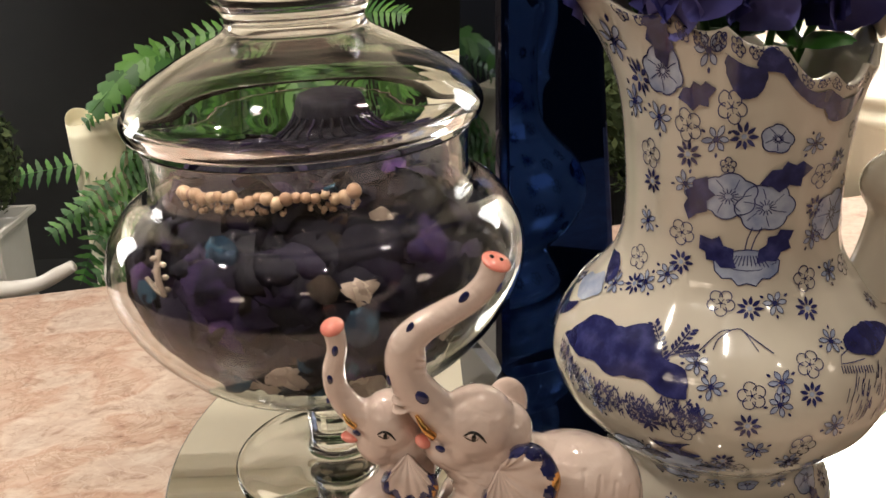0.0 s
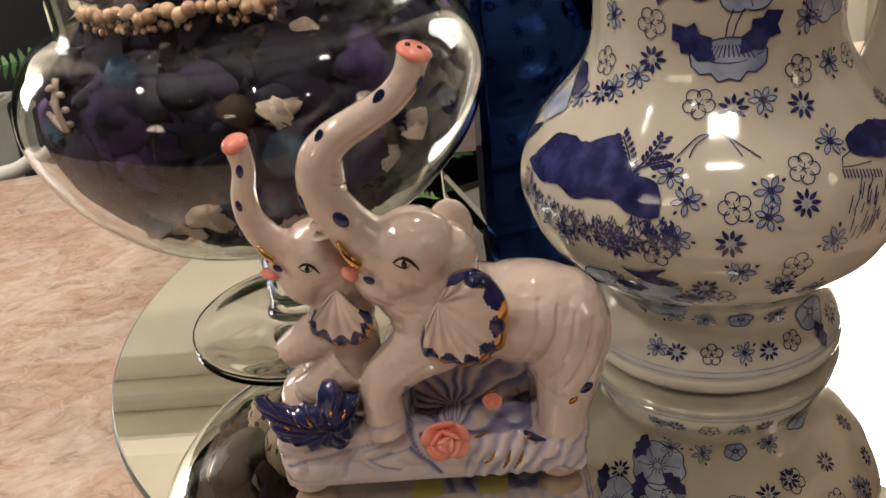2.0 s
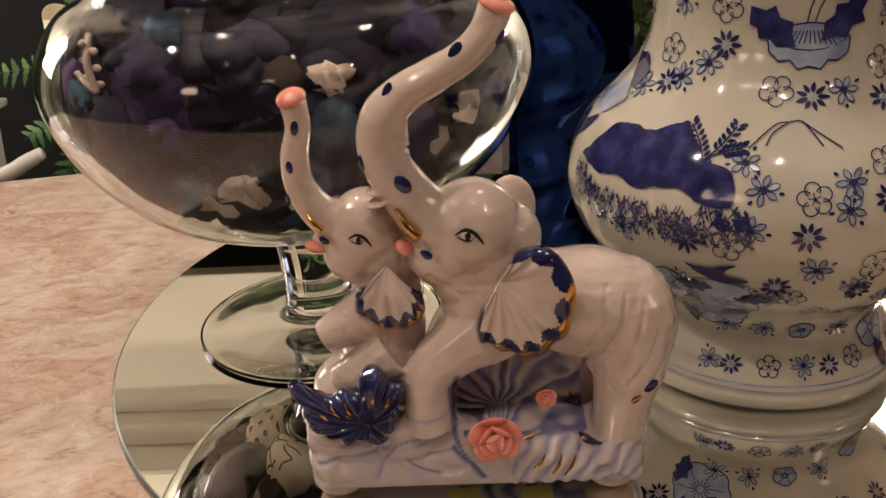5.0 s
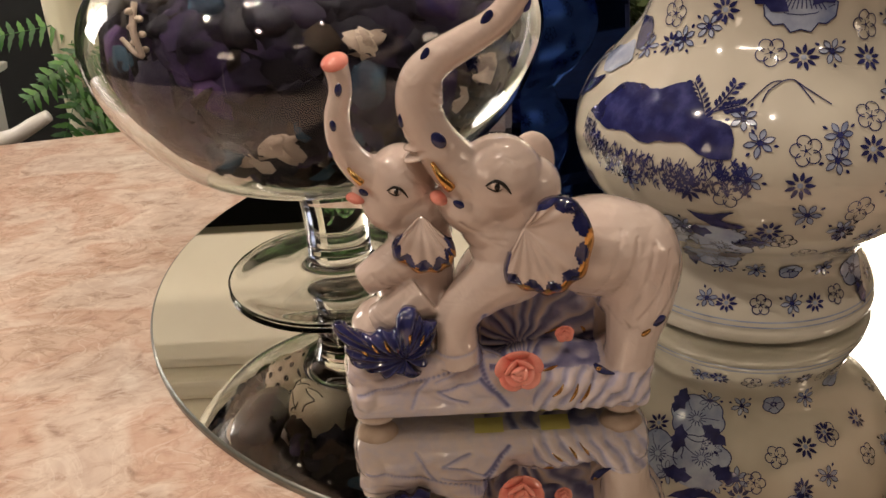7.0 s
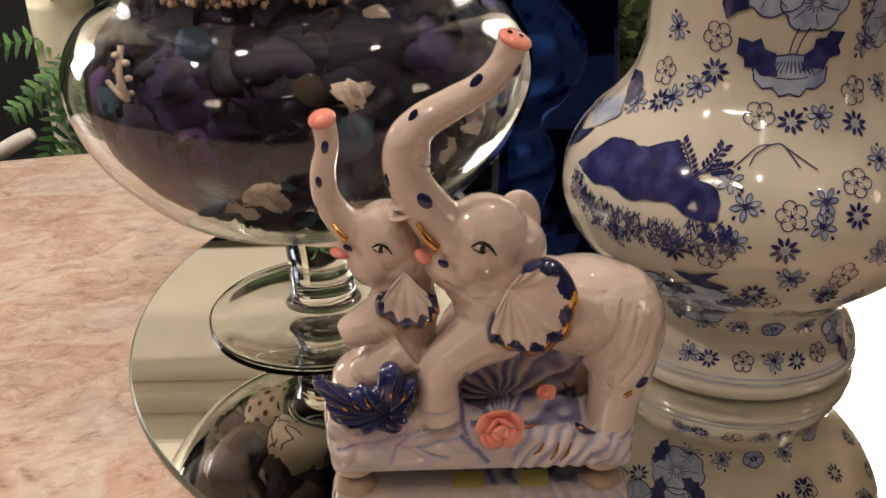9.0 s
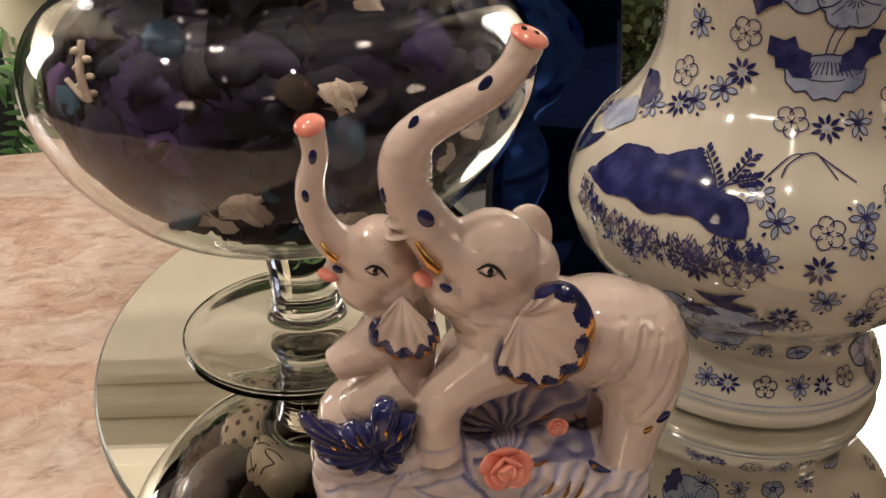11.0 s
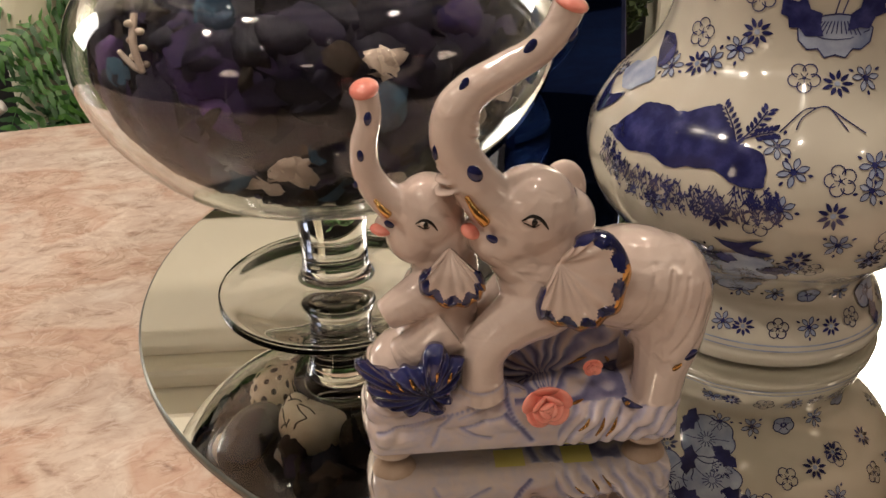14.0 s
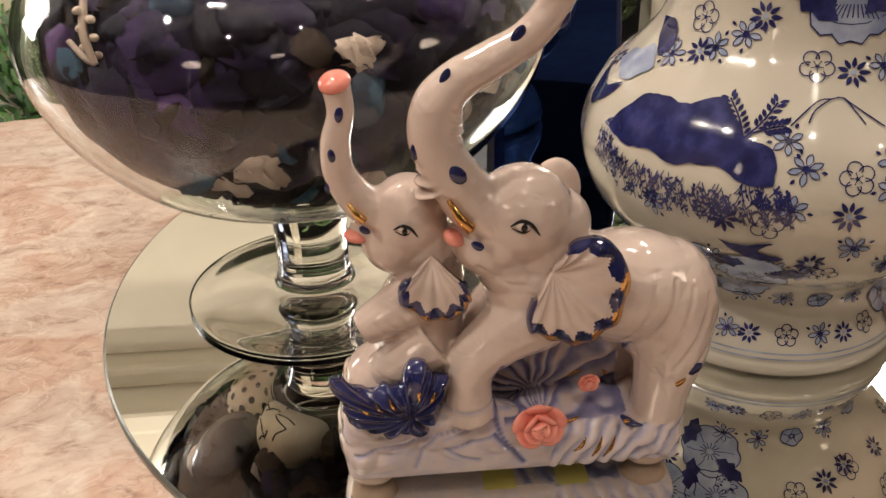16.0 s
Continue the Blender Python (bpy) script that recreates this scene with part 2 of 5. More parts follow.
def part(name, bm, mat, parent=None, label="", smooth=True):
    """Link a bmesh as one mesh object, under its thing or on its own."""
    me = bpy.data.meshes.new(name)
    bmesh.ops.recalc_face_normals(bm, faces=bm.faces)
    bm.to_mesh(me)
    bm.free()
    for mt in (mat if isinstance(mat, (list, tuple)) else [mat]):
        me.materials.append(mt)
    if smooth:
        for p in me.polygons:
            p.use_smooth = True
    ob = new(name, me)
    if parent:
        ob.parent = parent
    if label:
        tagged(ob, label)
    return ob


def holder(name, place, label, category, group="", kind=""):
    ob = new(name)
    ob.empty_display_size = 0.02
    ob.location = place
    return tagged(ob, label, category, group, kind)


def revolve(bm, profile, seg=64, mat=0, centre=(0, 0), shape=None):
    """Turn a profile of (radius, height) round the upright axis."""
    rings = []
    for r, z in profile:
        if r < 1e-6:
            rings.append([bm.verts.new((centre[0], centre[1], z))])
        else:
            ring = []
            for k in range(seg):
                a = 2 * math.pi * k / seg
                rr, zz = shape(r, z, a) if shape else (r, z)
                ring.append(bm.verts.new((centre[0] + rr * math.cos(a), centre[1] + rr * math.sin(a), zz)))
            rings.append(ring)
    for a, b in zip(rings, rings[1:]):
        for k in range(seg):
            j = (k + 1) % seg
            q = [a[k % len(a)], a[j % len(a)], b[j % len(b)], b[k % len(b)]]
            q = list(dict.fromkeys(q))
            if len(q) > 2:
                bm.faces.new(q).material_index = mat
    return bm


def smooth_profile(points, n=8):
    """A Catmull-Rom line through (radius, height) points."""
    p = [Vector((*q, 0)) for q in points]
    out = []
    for i in range(len(p) - 1):
        a, b, c, d = p[max(i - 1, 0)], p[i], p[i + 1], p[min(i + 2, len(p) - 1)]
        for k in range(n):
            t = k / n
            v = 0.5 * ((2 * b) + (c - a) * t + (2 * a - 5 * b + 4 * c - d) * t * t + (3 * b - a - 3 * c + d) * t ** 3)
            out.append((max(v.x, 0.0), v.y))
    out.append(points[-1])
    return out


def mix_at(x, xs, ys):
    """Straight interpolation in two lists, held at the ends."""
    if x <= xs[0]:
        return ys[0]
    if x >= xs[-1]:
        return ys[-1]
    i = bisect_right(xs, x)
    return ys[i - 1] + (ys[i] - ys[i - 1]) * (x - xs[i - 1]) / (xs[i] - xs[i - 1])


def bisect_right(xs, x):
    lo, hi = 0, len(xs)
    while lo < hi:
        mid = (lo + hi) // 2
        if x < xs[mid]:
            hi = mid
        else:
            lo = mid + 1
    return lo


def spline(points, n=8):
    """A Catmull-Rom line through tuples of any length."""
    p = [np.array(q, float) for q in points]
    out = []
    for i in range(len(p) - 1):
        a, b, c, d = p[max(i - 1, 0)], p[i], p[i + 1], p[min(i + 2, len(p) - 1)]
        for k in range(n):
            t = k / n
            out.append(0.5 * ((2 * b) + (c - a) * t + (2 * a - 5 * b + 4 * c - d) * t * t + (3 * b - a - 3 * c + d) * t ** 3))
    out.append(p[-1])
    return out


def tube(bm, points, seg=14, mat=0, n=8, squash=1.0):
    """Sweep a round section along points of (x, y, z, radius), with closed ends."""
    line = spline(points, n)
    rings = []
    side = None
    for i, q in enumerate(line):
        c, r = Vector(q[:3]), q[3]
        d = Vector(line[min(i + 1, len(line) - 1)][:3]) - Vector(line[max(i - 1, 0)][:3])
        d.normalize()
        if side is None:
            side = d.orthogonal().normalized()
        side = (side - d * side.dot(d)).normalized()
        up = d.cross(side)
        rings.append([bm.verts.new(c + (side * math.cos(2 * math.pi * k / seg) + up * math.sin(2 * math.pi * k / seg) * squash) * r) for k in range(seg)])
    for a, b in zip(rings, rings[1:]):
        for k in range(seg):
            bm.faces.new((a[k], a[(k + 1) % seg], b[(k + 1) % seg], b[k])).material_index = mat
    bm.faces.new(rings[0][::-1]).material_index = mat
    bm.faces.new(rings[-1]).material_index = mat
    return bm


def ball(bm, centre, radii, turn=(0, 0, 0), mat=0, u=20, v=12):
    m = Matrix.LocRotScale(centre, Euler([radians(a) for a in turn]), Vector(radii))
    made = bmesh.ops.create_uvsphere(bm, u_segments=u, v_segments=v, radius=1.0, matrix=m)
    for vert in made["verts"]:
        for f in vert.link_faces:
            f.material_index = mat
    return made["verts"]


def box(bm, lo, hi, mat=0, bevel=0.0, turn=None):
    made = bmesh.ops.create_cube(bm, size=1.0)
    verts = made["verts"]
    for v in verts:
        v.co = Vector([(lo[i] + hi[i]) / 2 + v.co[i] * (hi[i] - lo[i]) for i in range(3)])
    if bevel:
        edges = list({e for v in verts for e in v.link_edges})
        bmesh.ops.bevel(bm, geom=edges, offset=bevel, segments=2, affect="EDGES", profile=0.6)
    return bm


# ---- the room and the table ----
TABLE_TURN = radians(11.3)


def room_piece(name, lo, hi, mat, label, bevel=0.0):
    ob = part(name, box(bmesh.new(), lo, hi, bevel=bevel), mat, None, label, smooth=False)
    return tagged(ob, category=name.split("_")[0], kind="structure")


room_piece("floor", (-2.6, -3.1, -0.80), (2.6, 1.75, -0.75), CARPET, "brown carpet under the marble table")
room_piece("ceiling", (-2.6, -3.1, 1.65), (2.6, 1.75, 1.70), CEILING, "dull brown painted ceiling")
room_piece("wall_west", (-2.6, -3.0, -0.75), (-2.5, 1.65, 1.65), ROOM_PAINT, "taupe painted side wall")
room_piece("wall_east", (2.5, -3.0, -0.75), (2.6, 1.65, 1.65), ROOM_PAINT, "taupe painted side wall")
room_piece("wall_south", (-2.5, -3.1, -0.75), (2.5, -3.0, 1.65), ROOM_PAINT, "taupe painted wall across the room")
room_piece("wall_north", (-2.5, 1.65, -0.75), (2.5, 1.75, 1.65), CREAM, "cream painted chimney wall")

# the black firebox with its cream surround
room_piece("wall_firebox_back", (-1.2, 1.60, -0.75), (0.35, 1.647, 0.315), BLACK, "matt black firebox back")
room_piece("wall_firebox_side", (-1.24, 1.30, -0.75), (-1.2, 1.647, 0.315), BLACK, "matt black firebox cheek")
room_piece("wall_firebox_side", (0.31, 1.12, -0.75), (0.35, 1.60, 0.315), BLACK, "matt black firebox cheek")
room_piece("ceiling_firebox", (-1.24, 1.332, 0.317), (0.35, 1.647, 0.355), BLACK, "matt black firebox soffit")
room_piece("floor_firebox", (-1.2, 0.99, -0.32), (0.31, 1.60, -0.265), BLACK, "black hearth shelf that carries pots and candles")


# the mantel above the opening, the pilaster beside it
room_piece("wall_frieze", (-1.5, 1.30, 0.318), (0.9, 1.328, 0.56), CREAM, "cream mantel frieze over the opening", 0.003)
room_piece("trim_mantel_cove", (-1.55, 1.26, 0.562), (0.95, 1.64, 0.60), CREAM, "cream cove moulding of the mantel", 0.012)
room_piece("trim_mantel_shelf", (-1.6, 1.20, 0.602), (1.0, 1.64, 0.645), CREAM, "cream mantel shelf", 0.008)
room_piece("wall_chimney", (-1.4, 1.45, 0.647), (0.8, 1.64, 1.65), CREAM, "cream painted chimney breast")
room_piece("wall_pilaster", (0.352, 1.09, -0.75), (0.80, 1.64, 0.355), CREAM, "cream painted pilaster of the mantel", 0.004)
room_piece("trim_pilaster_edge", (0.288, 1.075, -0.75), (0.352, 1.12, 0.355), CREAM, "cream edge moulding beside the opening", 0.004)


def column():
    bm = bmesh.new()
    line = [(0.0, -0.72), (0.085, -0.72), (0.085, 0.070), (0.089, 0.074), (0.092, 0.082), (0.089, 0.090), (0.086, 0.094), (0.090, 0.099), (0.096, 0.108), (0.090, 0.117), (0.084, 0.121), (0.080, 0.128), (0.078, 0.16), (0.076, 0.353), (0.0, 0.353)]
    revolve(bm, line, 64, centre=(0.575, 1.085))
    ob = part("wall_column", bm, CREAM, None, "round cream column with ring mouldings beside the mantel")
    tagged(ob, category="column", kind="structure")


column()


def table():
    bm = bmesh.new()
    box(bm, (-1.1, -0.9, -0.034), (1.1, 0.0, -0.004), bevel=0.004)
    thing = holder("marble_table", (0, 0.92, 0), "pink and cream polished travertine table top", "table")
    thing.rotation_euler = (0, 0, TABLE_TURN)
    part("tabletop", bm, MARBLE, thing, smooth=False)
    for x in (-0.9, 0.9):
        for y in (-0.78, -0.12):
            part("leg", box(bmesh.new(), (x - 0.04, y - 0.04, -0.75), (x + 0.04, y + 0.04, -0.034), bevel=0.004), MARBLE, thing, smooth=False)
    return thing


table()


def tray():
    thing = holder("mirror_tray", (0.081, 0.536, 0), "round frameless mirror tray lying on the marble", "tray")
    bm = bmesh.new()
    revolve(bm, [(0, 0), (0.2627, 0.0)], 160)
    part("mirror_face", bm, MIRROR, thing, smooth=False)
    bm = bmesh.new()
    revolve(bm, [(0.2627, 0.0), (0.2637, -0.0004), (0.2643, -0.0014), (0.2643, -0.004), (0, -0.004)], 160)
    part("rim", bm, MIRROR_EDGE, thing, "dark ground glass edge")
    return thing


tray()

# ---- the glass jar ----
JX, JY = -0.0655, 0.525


def jar():
    thing = holder("apothecary_jar", (JX, JY, 0), "clear footed glass apothecary jar filled with purple potpourri", "jar")
    outer = smooth_profile([(0.024, 0.060), (0.034, 0.068), (0.058, 0.0745), (0.085, 0.0865), (0.1045, 0.1040), (0.1200, 0.1255), (0.1290, 0.1515), (0.1262, 0.1735), (0.1150, 0.1905), (0.1015, 0.1985), (0.0970, 0.203), (0.0965, 0.212), (0.0972, 0.226), (0.0995, 0.2345)], 6)
    inner = smooth_profile([(0.0979, 0.2345), (0.0956, 0.226), (0.0949, 0.212), (0.0954, 0.2032), (0.1004, 0.1971), (0.1139, 0.1891), (0.1247, 0.1729), (0.1275, 0.1515), (0.1186, 0.1263), (0.1033, 0.1053), (0.0841, 0.0882), (0.057, 0.0762), (0.032, 0.0706), (0.0, 0.0690)], 6)
    stem = smooth_profile([(0.0, 0.0100), (0.014, 0.0096), (0.026, 0.0070), (0.042, 0.0042), (0.058, 0.0020), (0.0680, 0.0006), (0.0708, 0.0005), (0.0718, 0.0020), (0.0706, 0.0034), (0.058, 0.0044), (0.042, 0.0062), (0.030, 0.0082), (0.0228, 0.0108), (0.0205, 0.0150), (0.0202, 0.024), (0.0205, 0.040), (0.0218, 0.052), (0.024, 0.060)], 6)
    bm = bmesh.new()
    revolve(bm, stem + outer[1:] + inner, 96)
    glass = part("bowl", bm, GLASS, thing)
    glass.visible_shadow = False
    lid_out = smooth_profile([(0.0968, 0.2400), (0.1040, 0.2395), (0.1065, 0.2440), (0.1055, 0.2505), (0.0940, 0.2640), (0.0740, 0.2760), (0.0560, 0.2850), (0.0450, 0.2905), (0.0405, 0.2970), (0.0430, 0.3040), (0.0486, 0.3100), (0.0500, 0.3170), (0.0450, 0.3260), (0.0300, 0.3330), (0.0, 0.3350)], 6)
    lid_in = smooth_profile([(0.0, 0.2995), (0.026, 0.2975), (0.0370, 0.2920), (0.0430, 0.2870), (0.0550, 0.2815), (0.0725, 0.2730), (0.0920, 0.2612), (0.1025, 0.2492), (0.0968, 0.2400)], 6)
    bm = bmesh.new()
    revolve(bm, lid_out + lid_in, 96)
    bmesh.ops.remove_doubles(bm, verts=bm.verts, dist=1e-6)
    lid = part("lid", bm, GLASS, thing, "domed glass lid with a flared knob")
    lid.visible_shadow = False
    return thing


jar()

# ---- the porcelain pitcher ----
VX, VY = 0.177, 0.478
VASE_LINE = smooth_profile([(0.0, 0.004), (0.054, 0.004), (0.0580, 0.0), (0.0635, 0.0004), (0.0685, 0.0024), (0.0706, 0.0052), (0.0708, 0.0082), (0.0698, 0.0105), (0.0698, 0.0130), (0.0685, 0.0170), (0.0660, 0.0225), (0.0630, 0.0280), (0.0608, 0.0330), (0.0598, 0.0375), (0.0606, 0.0420), (0.0645, 0.0480), (0.0725, 0.0555), (0.0830, 0.0645), (0.0930, 0.0780), (0.0993, 0.0960), (0.0985, 0.1120), (0.0905, 0.1300), (0.0760, 0.1460), (0.0650, 0.1600), (0.0595, 0.1760), (0.0583, 0.1950), (0.0590, 0.2150), (0.0610, 0.2400), (0.0640, 0.2600), (0.0685, 0.2800)], 6)


RIM = ([0, 30, 60, 78, 95, 130, 180], [0.284, 0.274, 0.268, 0.274, 0.289, 0.300, 0.316])


def vase_shape(r, z, a):
    """Faint flutes up the body, a spout at the far side of the handle and a scalloped, slanting rim."""
    deg = abs((math.degrees(a) + 180) % 360 - 180)
    up = max(0.0, (z - 0.215) / 0.065)
    flute = 1 + 0.004 * math.cos(20 * a) * min(1.0, max(0.0, (z - 0.055) / 0.03))
    spout = max(0.0, math.cos(a - math.pi)) ** 5
    rim = mix_at(deg, *RIM) - 0.0055 * abs(math.sin(8 * a)) + 0.003
    return r * flute + spout * 0.030 * up ** 4, z + up ** 2 * (rim - 0.28)


def pitcher():
    thing = holder("porcelain_pitcher", (VX, VY, 0), "blue and white flowered porcelain pitcher with a scalloped rim", "pitcher")
    bm = bmesh.new()
    inside = [(max(r - 0.0035, 0.0), z) for r, z in VASE_LINE if z > 0.2][::-1]
    revolve(bm, VASE_LINE + inside + [(0.0, 0.2)], 160, shape=vase_shape)
    part("body", bm, PORCELAIN, thing)
    bm = bmesh.new()
    tube(bm, [(0.078, -0.016, 0.138, 0.017), (0.083, -0.017, 0.160, 0.0155), (0.086, -0.017, 0.184, 0.0145), (0.087, -0.017, 0.198, 0.0215), (0.092, -0.018, 0.208, 0.019), (0.104, -0.019, 0.225, 0.0145), (0.116, -0.019, 0.255, 0.0135), (0.112, -0.016, 0.285, 0.013), (0.090, -0.012, 0.300, 0.012), (0.064, -0.008, 0.288, 0.011)], 20)
    part("handle", bm, PORCELAIN, thing, "cream porcelain handle with a thumb knuckle")
    return thing


PITCHER = pitcher()

# ---- the blue mirrored block vase ----


def mirror_vase():
    thing = holder("mirrored_vase", (0.052, 0.633, 0), "tall tapered cobalt blue mirror-glass vase", "vase")
    thing.rotation_euler = (0, 0, radians(20))
    w, h, t = 0.105, 0.42, 0.012
    faces = []
    for k, mat in ((0, BLUE_MIRROR), (1, DARK_MIRROR), (2, BLUE_MIRROR), (3, DARK_MIRROR)):
        bm = bmesh.new()
        c = Vector((w / 2, w / 2, 0))
        rot = Matrix.Rotation(k * math.pi / 2, 3, "Z")

        def at(u, z, out):
            half = w / 2 - t * z / h * 1.6
            return c + rot @ Vector((u * half, -half - out, 0)) + Vector((0, 0, z))
        grid = [[(-1, 0.0, 0), (1, 0.0, 0), (1, h, 0), (-1, h, 0)], [(-0.88, 0.010, 0.0025), (0.88, 0.010, 0.0025), (0.88, h - 0.01, 0.0025), (-0.88, h - 0.01, 0.0025)]]
        o = [bm.verts.new(at(*q)) for q in grid[0]]
        i = [bm.verts.new(at(*q)) for q in grid[1]]
        bm.faces.new(i)
        for a in range(4):
            bm.faces.new((o[a], o[(a + 1) % 4], i[(a + 1) % 4], i[a]))
        part("panel", bm, mat, thing, "cobalt mirror panel with a bevelled edge" if mat is BLUE_MIRROR else "dark smoked mirror panel", smooth=False)
    bm = bmesh.new()
    box(bm, (0.004, 0.004, 0.001), (w - 0.004, w - 0.004, 0.006))
    part("base", bm, BLACK, thing, smooth=False)
    return thing


mirror_vase()

# ---- the elephant figurine ----
from mathutils.bvhtree import BVHTree


def ear_fan(bm, hub, edge, y_hub, y_edge, thick, ridges, band, gold_from, gold_to, mats, ripple=0.0006):
    """A fluted fan ear of china with a glazed scalloped edge."""
    line = [tuple(q) for q in spline(edge, 14)]
    n, m = len(line), 26
    front, back = [], []
    for i, (ex, ez) in enumerate(line):
        f = i / (n - 1)
        rf, rb = [], []
        for k in range(m + 1):
            t = k / m
            wave = math.cos((f + 0.03 * math.sin(9 * f)) * ridges * 2 * math.pi) * (0.7 + 0.3 * math.sin(17 * f))
            grow = 1 + 0.018 * wave * t ** 3
            x, z = hub[0] + (ex - hub[0]) * t * grow, hub[1] + (ez - hub[1]) * t * grow
            y = y_hub + (y_edge - y_hub) * t - 0.0056 * math.sin(math.pi * min(1.0, t * 0.8 + 0.05)) * (0.55 + 0.45 * math.sin(math.pi * f)) - ripple * wave * min(1.0, t * 1.4) + (0.0022 * (t - 0.9) / 0.1 if t > 0.9 else 0.0)
            rf.append(bm.verts.new((x, y, z)))
            rb.append(bm.verts.new((x, y + thick * (1.15 - 0.6 * t), z)))
        front.append(rf)
        back.append(rb)
    for i in range(n - 1):
        f = i / (n - 1)
        lim = band + 0.05 - 0.13 * abs(math.sin(f * ridges * math.pi))
        for k in range(m):
            t = (k + 0.5) / m
            face = bm.faces.new((front[i][k], front[i + 1][k], front[i + 1][k + 1], front[i][k + 1]))
            face.material_index = mats[0] if t < lim else mats[1]
            if gold_from < f < gold_to and t > 0.90 - 0.06 * math.sin(f * 60):
                face.material_index = mats[2]
            bm.faces.new((back[i][k + 1], back[i + 1][k + 1], back[i + 1][k], back[i][k])).material_index = mats[0]
        edge_face = bm.faces.new((front[i][m], front[i + 1][m], back[i + 1][m], back[i][m]))
        edge_face.material_index = mats[2] if gold_from < f < gold_to else mats[1]
    for i, flip in ((0, 1), (n - 1, 0)):
        for k in range(m):
            q = (front[i][k], front[i][k + 1], back[i][k + 1], back[i][k])
            bm.faces.new(q if flip else q[::-1]).material_index = mats[0] if k < m * band else mats[1]


def elephants():
    """Two trunk-up elephants on a rocky base, cast as one piece of glazed china."""
    bm = bmesh.new()
    # base slab and its feet
    box(bm, (-0.046, 0.353, 0.006), (0.096, 0.400, 0.022), bevel=0.006)
    ball(bm, (-0.038, 0.374, 0.020), (0.011, 0.025, 0.015))
    ball(bm, (0.086, 0.374, 0.016), (0.012, 0.025, 0.011))
    # rocks along the base
    ball(bm, (-0.026, 0.370, 0.028), (0.023, 0.019, 0.016), (0, 8, 0))
    ball(bm, (-0.004, 0.368, 0.028), (0.024, 0.017, 0.013), (0, -10, 0))
    ball(bm, (0.016, 0.364, 0.024), (0.018, 0.013, 0.012), (0, 20, 0))
    ball(bm, (0.050, 0.368, 0.022), (0.032, 0.017, 0.012), (25, 0, 0))
    ball(bm, (0.082, 0.370, 0.022), (0.017, 0.021, 0.013))
    # grassy rock wall under the belly, combed in ridges
    ball(bm, (0.047, 0.389, 0.045), (0.042, 0.012, 0.032))
    # rock ledges that carry the calf and the mother's foot
    box(bm, (-0.0465, 0.355, 0.010), (-0.010, 0.398, 0.044), bevel=0.007)
    box(bm, (-0.016, 0.3545, 0.010), (0.0165, 0.398, 0.0405), bevel=0.005)
    box(bm, (0.066, 0.3555, 0.008), (0.0955, 0.398, 0.0235), bevel=0.005)
    # mother: body, rump, chest, neck, head
    ball(bm, (0.074, 0.376, 0.0820), (0.034, 0.0235, 0.0240), (0, 8, 0))
    ball(bm, (0.0890, 0.376, 0.0715), (0.0222, 0.0235, 0.0300))
    ball(bm, (0.050, 0.375, 0.085), (0.028, 0.021, 0.0225))
    ball(bm, (0.034, 0.370, 0.092), (0.021, 0.018, 0.022), (0, 35, 0))
    ball(bm, (0.0275, 0.368, 0.1205), (0.0200, 0.0175, 0.0205))
    ball(bm, (0.0200, 0.368, 0.112), (0.0170, 0.015, 0.0145), (0, -30, 0))
    ball(bm, (0.0085, 0.366, 0.1135), (0.0095, 0.008, 0.0060), (0, 25, 0))
    tube(bm, [(0.022, 0.367, 0.119, 0.0145), (0.010, 0.366, 0.128, 0.0118), (0.0015, 0.364, 0.140, 0.0100), (-0.0055, 0.363, 0.155, 0.0090), (-0.0040, 0.363, 0.1672, 0.0086), (0.0035, 0.364, 0.1752, 0.0077), (0.0150, 0.365, 0.1815, 0.0070), (0.0270, 0.366, 0.188, 0.0064), (0.0350, 0.366, 0.1965, 0.0062), (0.0392, 0.366, 0.2060, 0.0067)], 18)
    # throat and cheeks that run into the chest
    ball(bm, (0.0355, 0.3705, 0.1060), (0.0190, 0.0165, 0.0185))
    ball(bm, (0.0250, 0.3690, 0.1000), (0.0170, 0.0150, 0.0150), (0, 30, 0))
    ball(bm, (0.0150, 0.3675, 0.1085), (0.0165, 0.0135, 0.0120), (0, 35, 0))
    ball(bm, (0.0400, 0.3710, 0.1150), (0.0150, 0.0150, 0.0150))
    # skin folds along the trunk and flank
    for k in range(9):
        a = 1.0 - k * 0.1
        c = Vector((-0.0055 + 0.0008 * k, 0.3635, 0.136 + 0.0042 * k))
        ball(bm, c, (0.0088 - 0.0001 * k, 0.0090 - 0.0001 * k, 0.0016), (0, -20 + 9 * k, 0), u=16, v=6)
    # far ear behind the head
    ball(bm, (0.0435, 0.385, 0.122), (0.0105, 0.0045, 0.0140))
    # forelegs on the rock and hind legs
    tube(bm, [(0.044, 0.374, 0.086, 0.0120), (0.034, 0.367, 0.079, 0.0165), (0.019, 0.362, 0.071, 0.0125), (0.0075, 0.359, 0.061, 0.0105), (0.0060, 0.358, 0.048, 0.0095), (0.0065, 0.358, 0.036, 0.0115)], 16)
    tube(bm, [(0.034, 0.384, 0.080, 0.014), (0.018, 0.388, 0.066, 0.011), (0.010, 0.388, 0.040, 0.0105)], 16)
    tube(bm, [(0.088, 0.380, 0.092, 0.0100), (0.0890, 0.373, 0.076, 0.0180), (0.0900, 0.367, 0.060, 0.0165), (0.0870, 0.363, 0.042, 0.0125), (0.0850, 0.362, 0.026, 0.0120)], 16)
    tube(bm, [(0.088, 0.380, 0.090, 0.0100), (0.090, 0.386, 0.074, 0.0150), (0.091, 0.388, 0.050, 0.0130), (0.090, 0.388, 0.026, 0.0125)], 16)
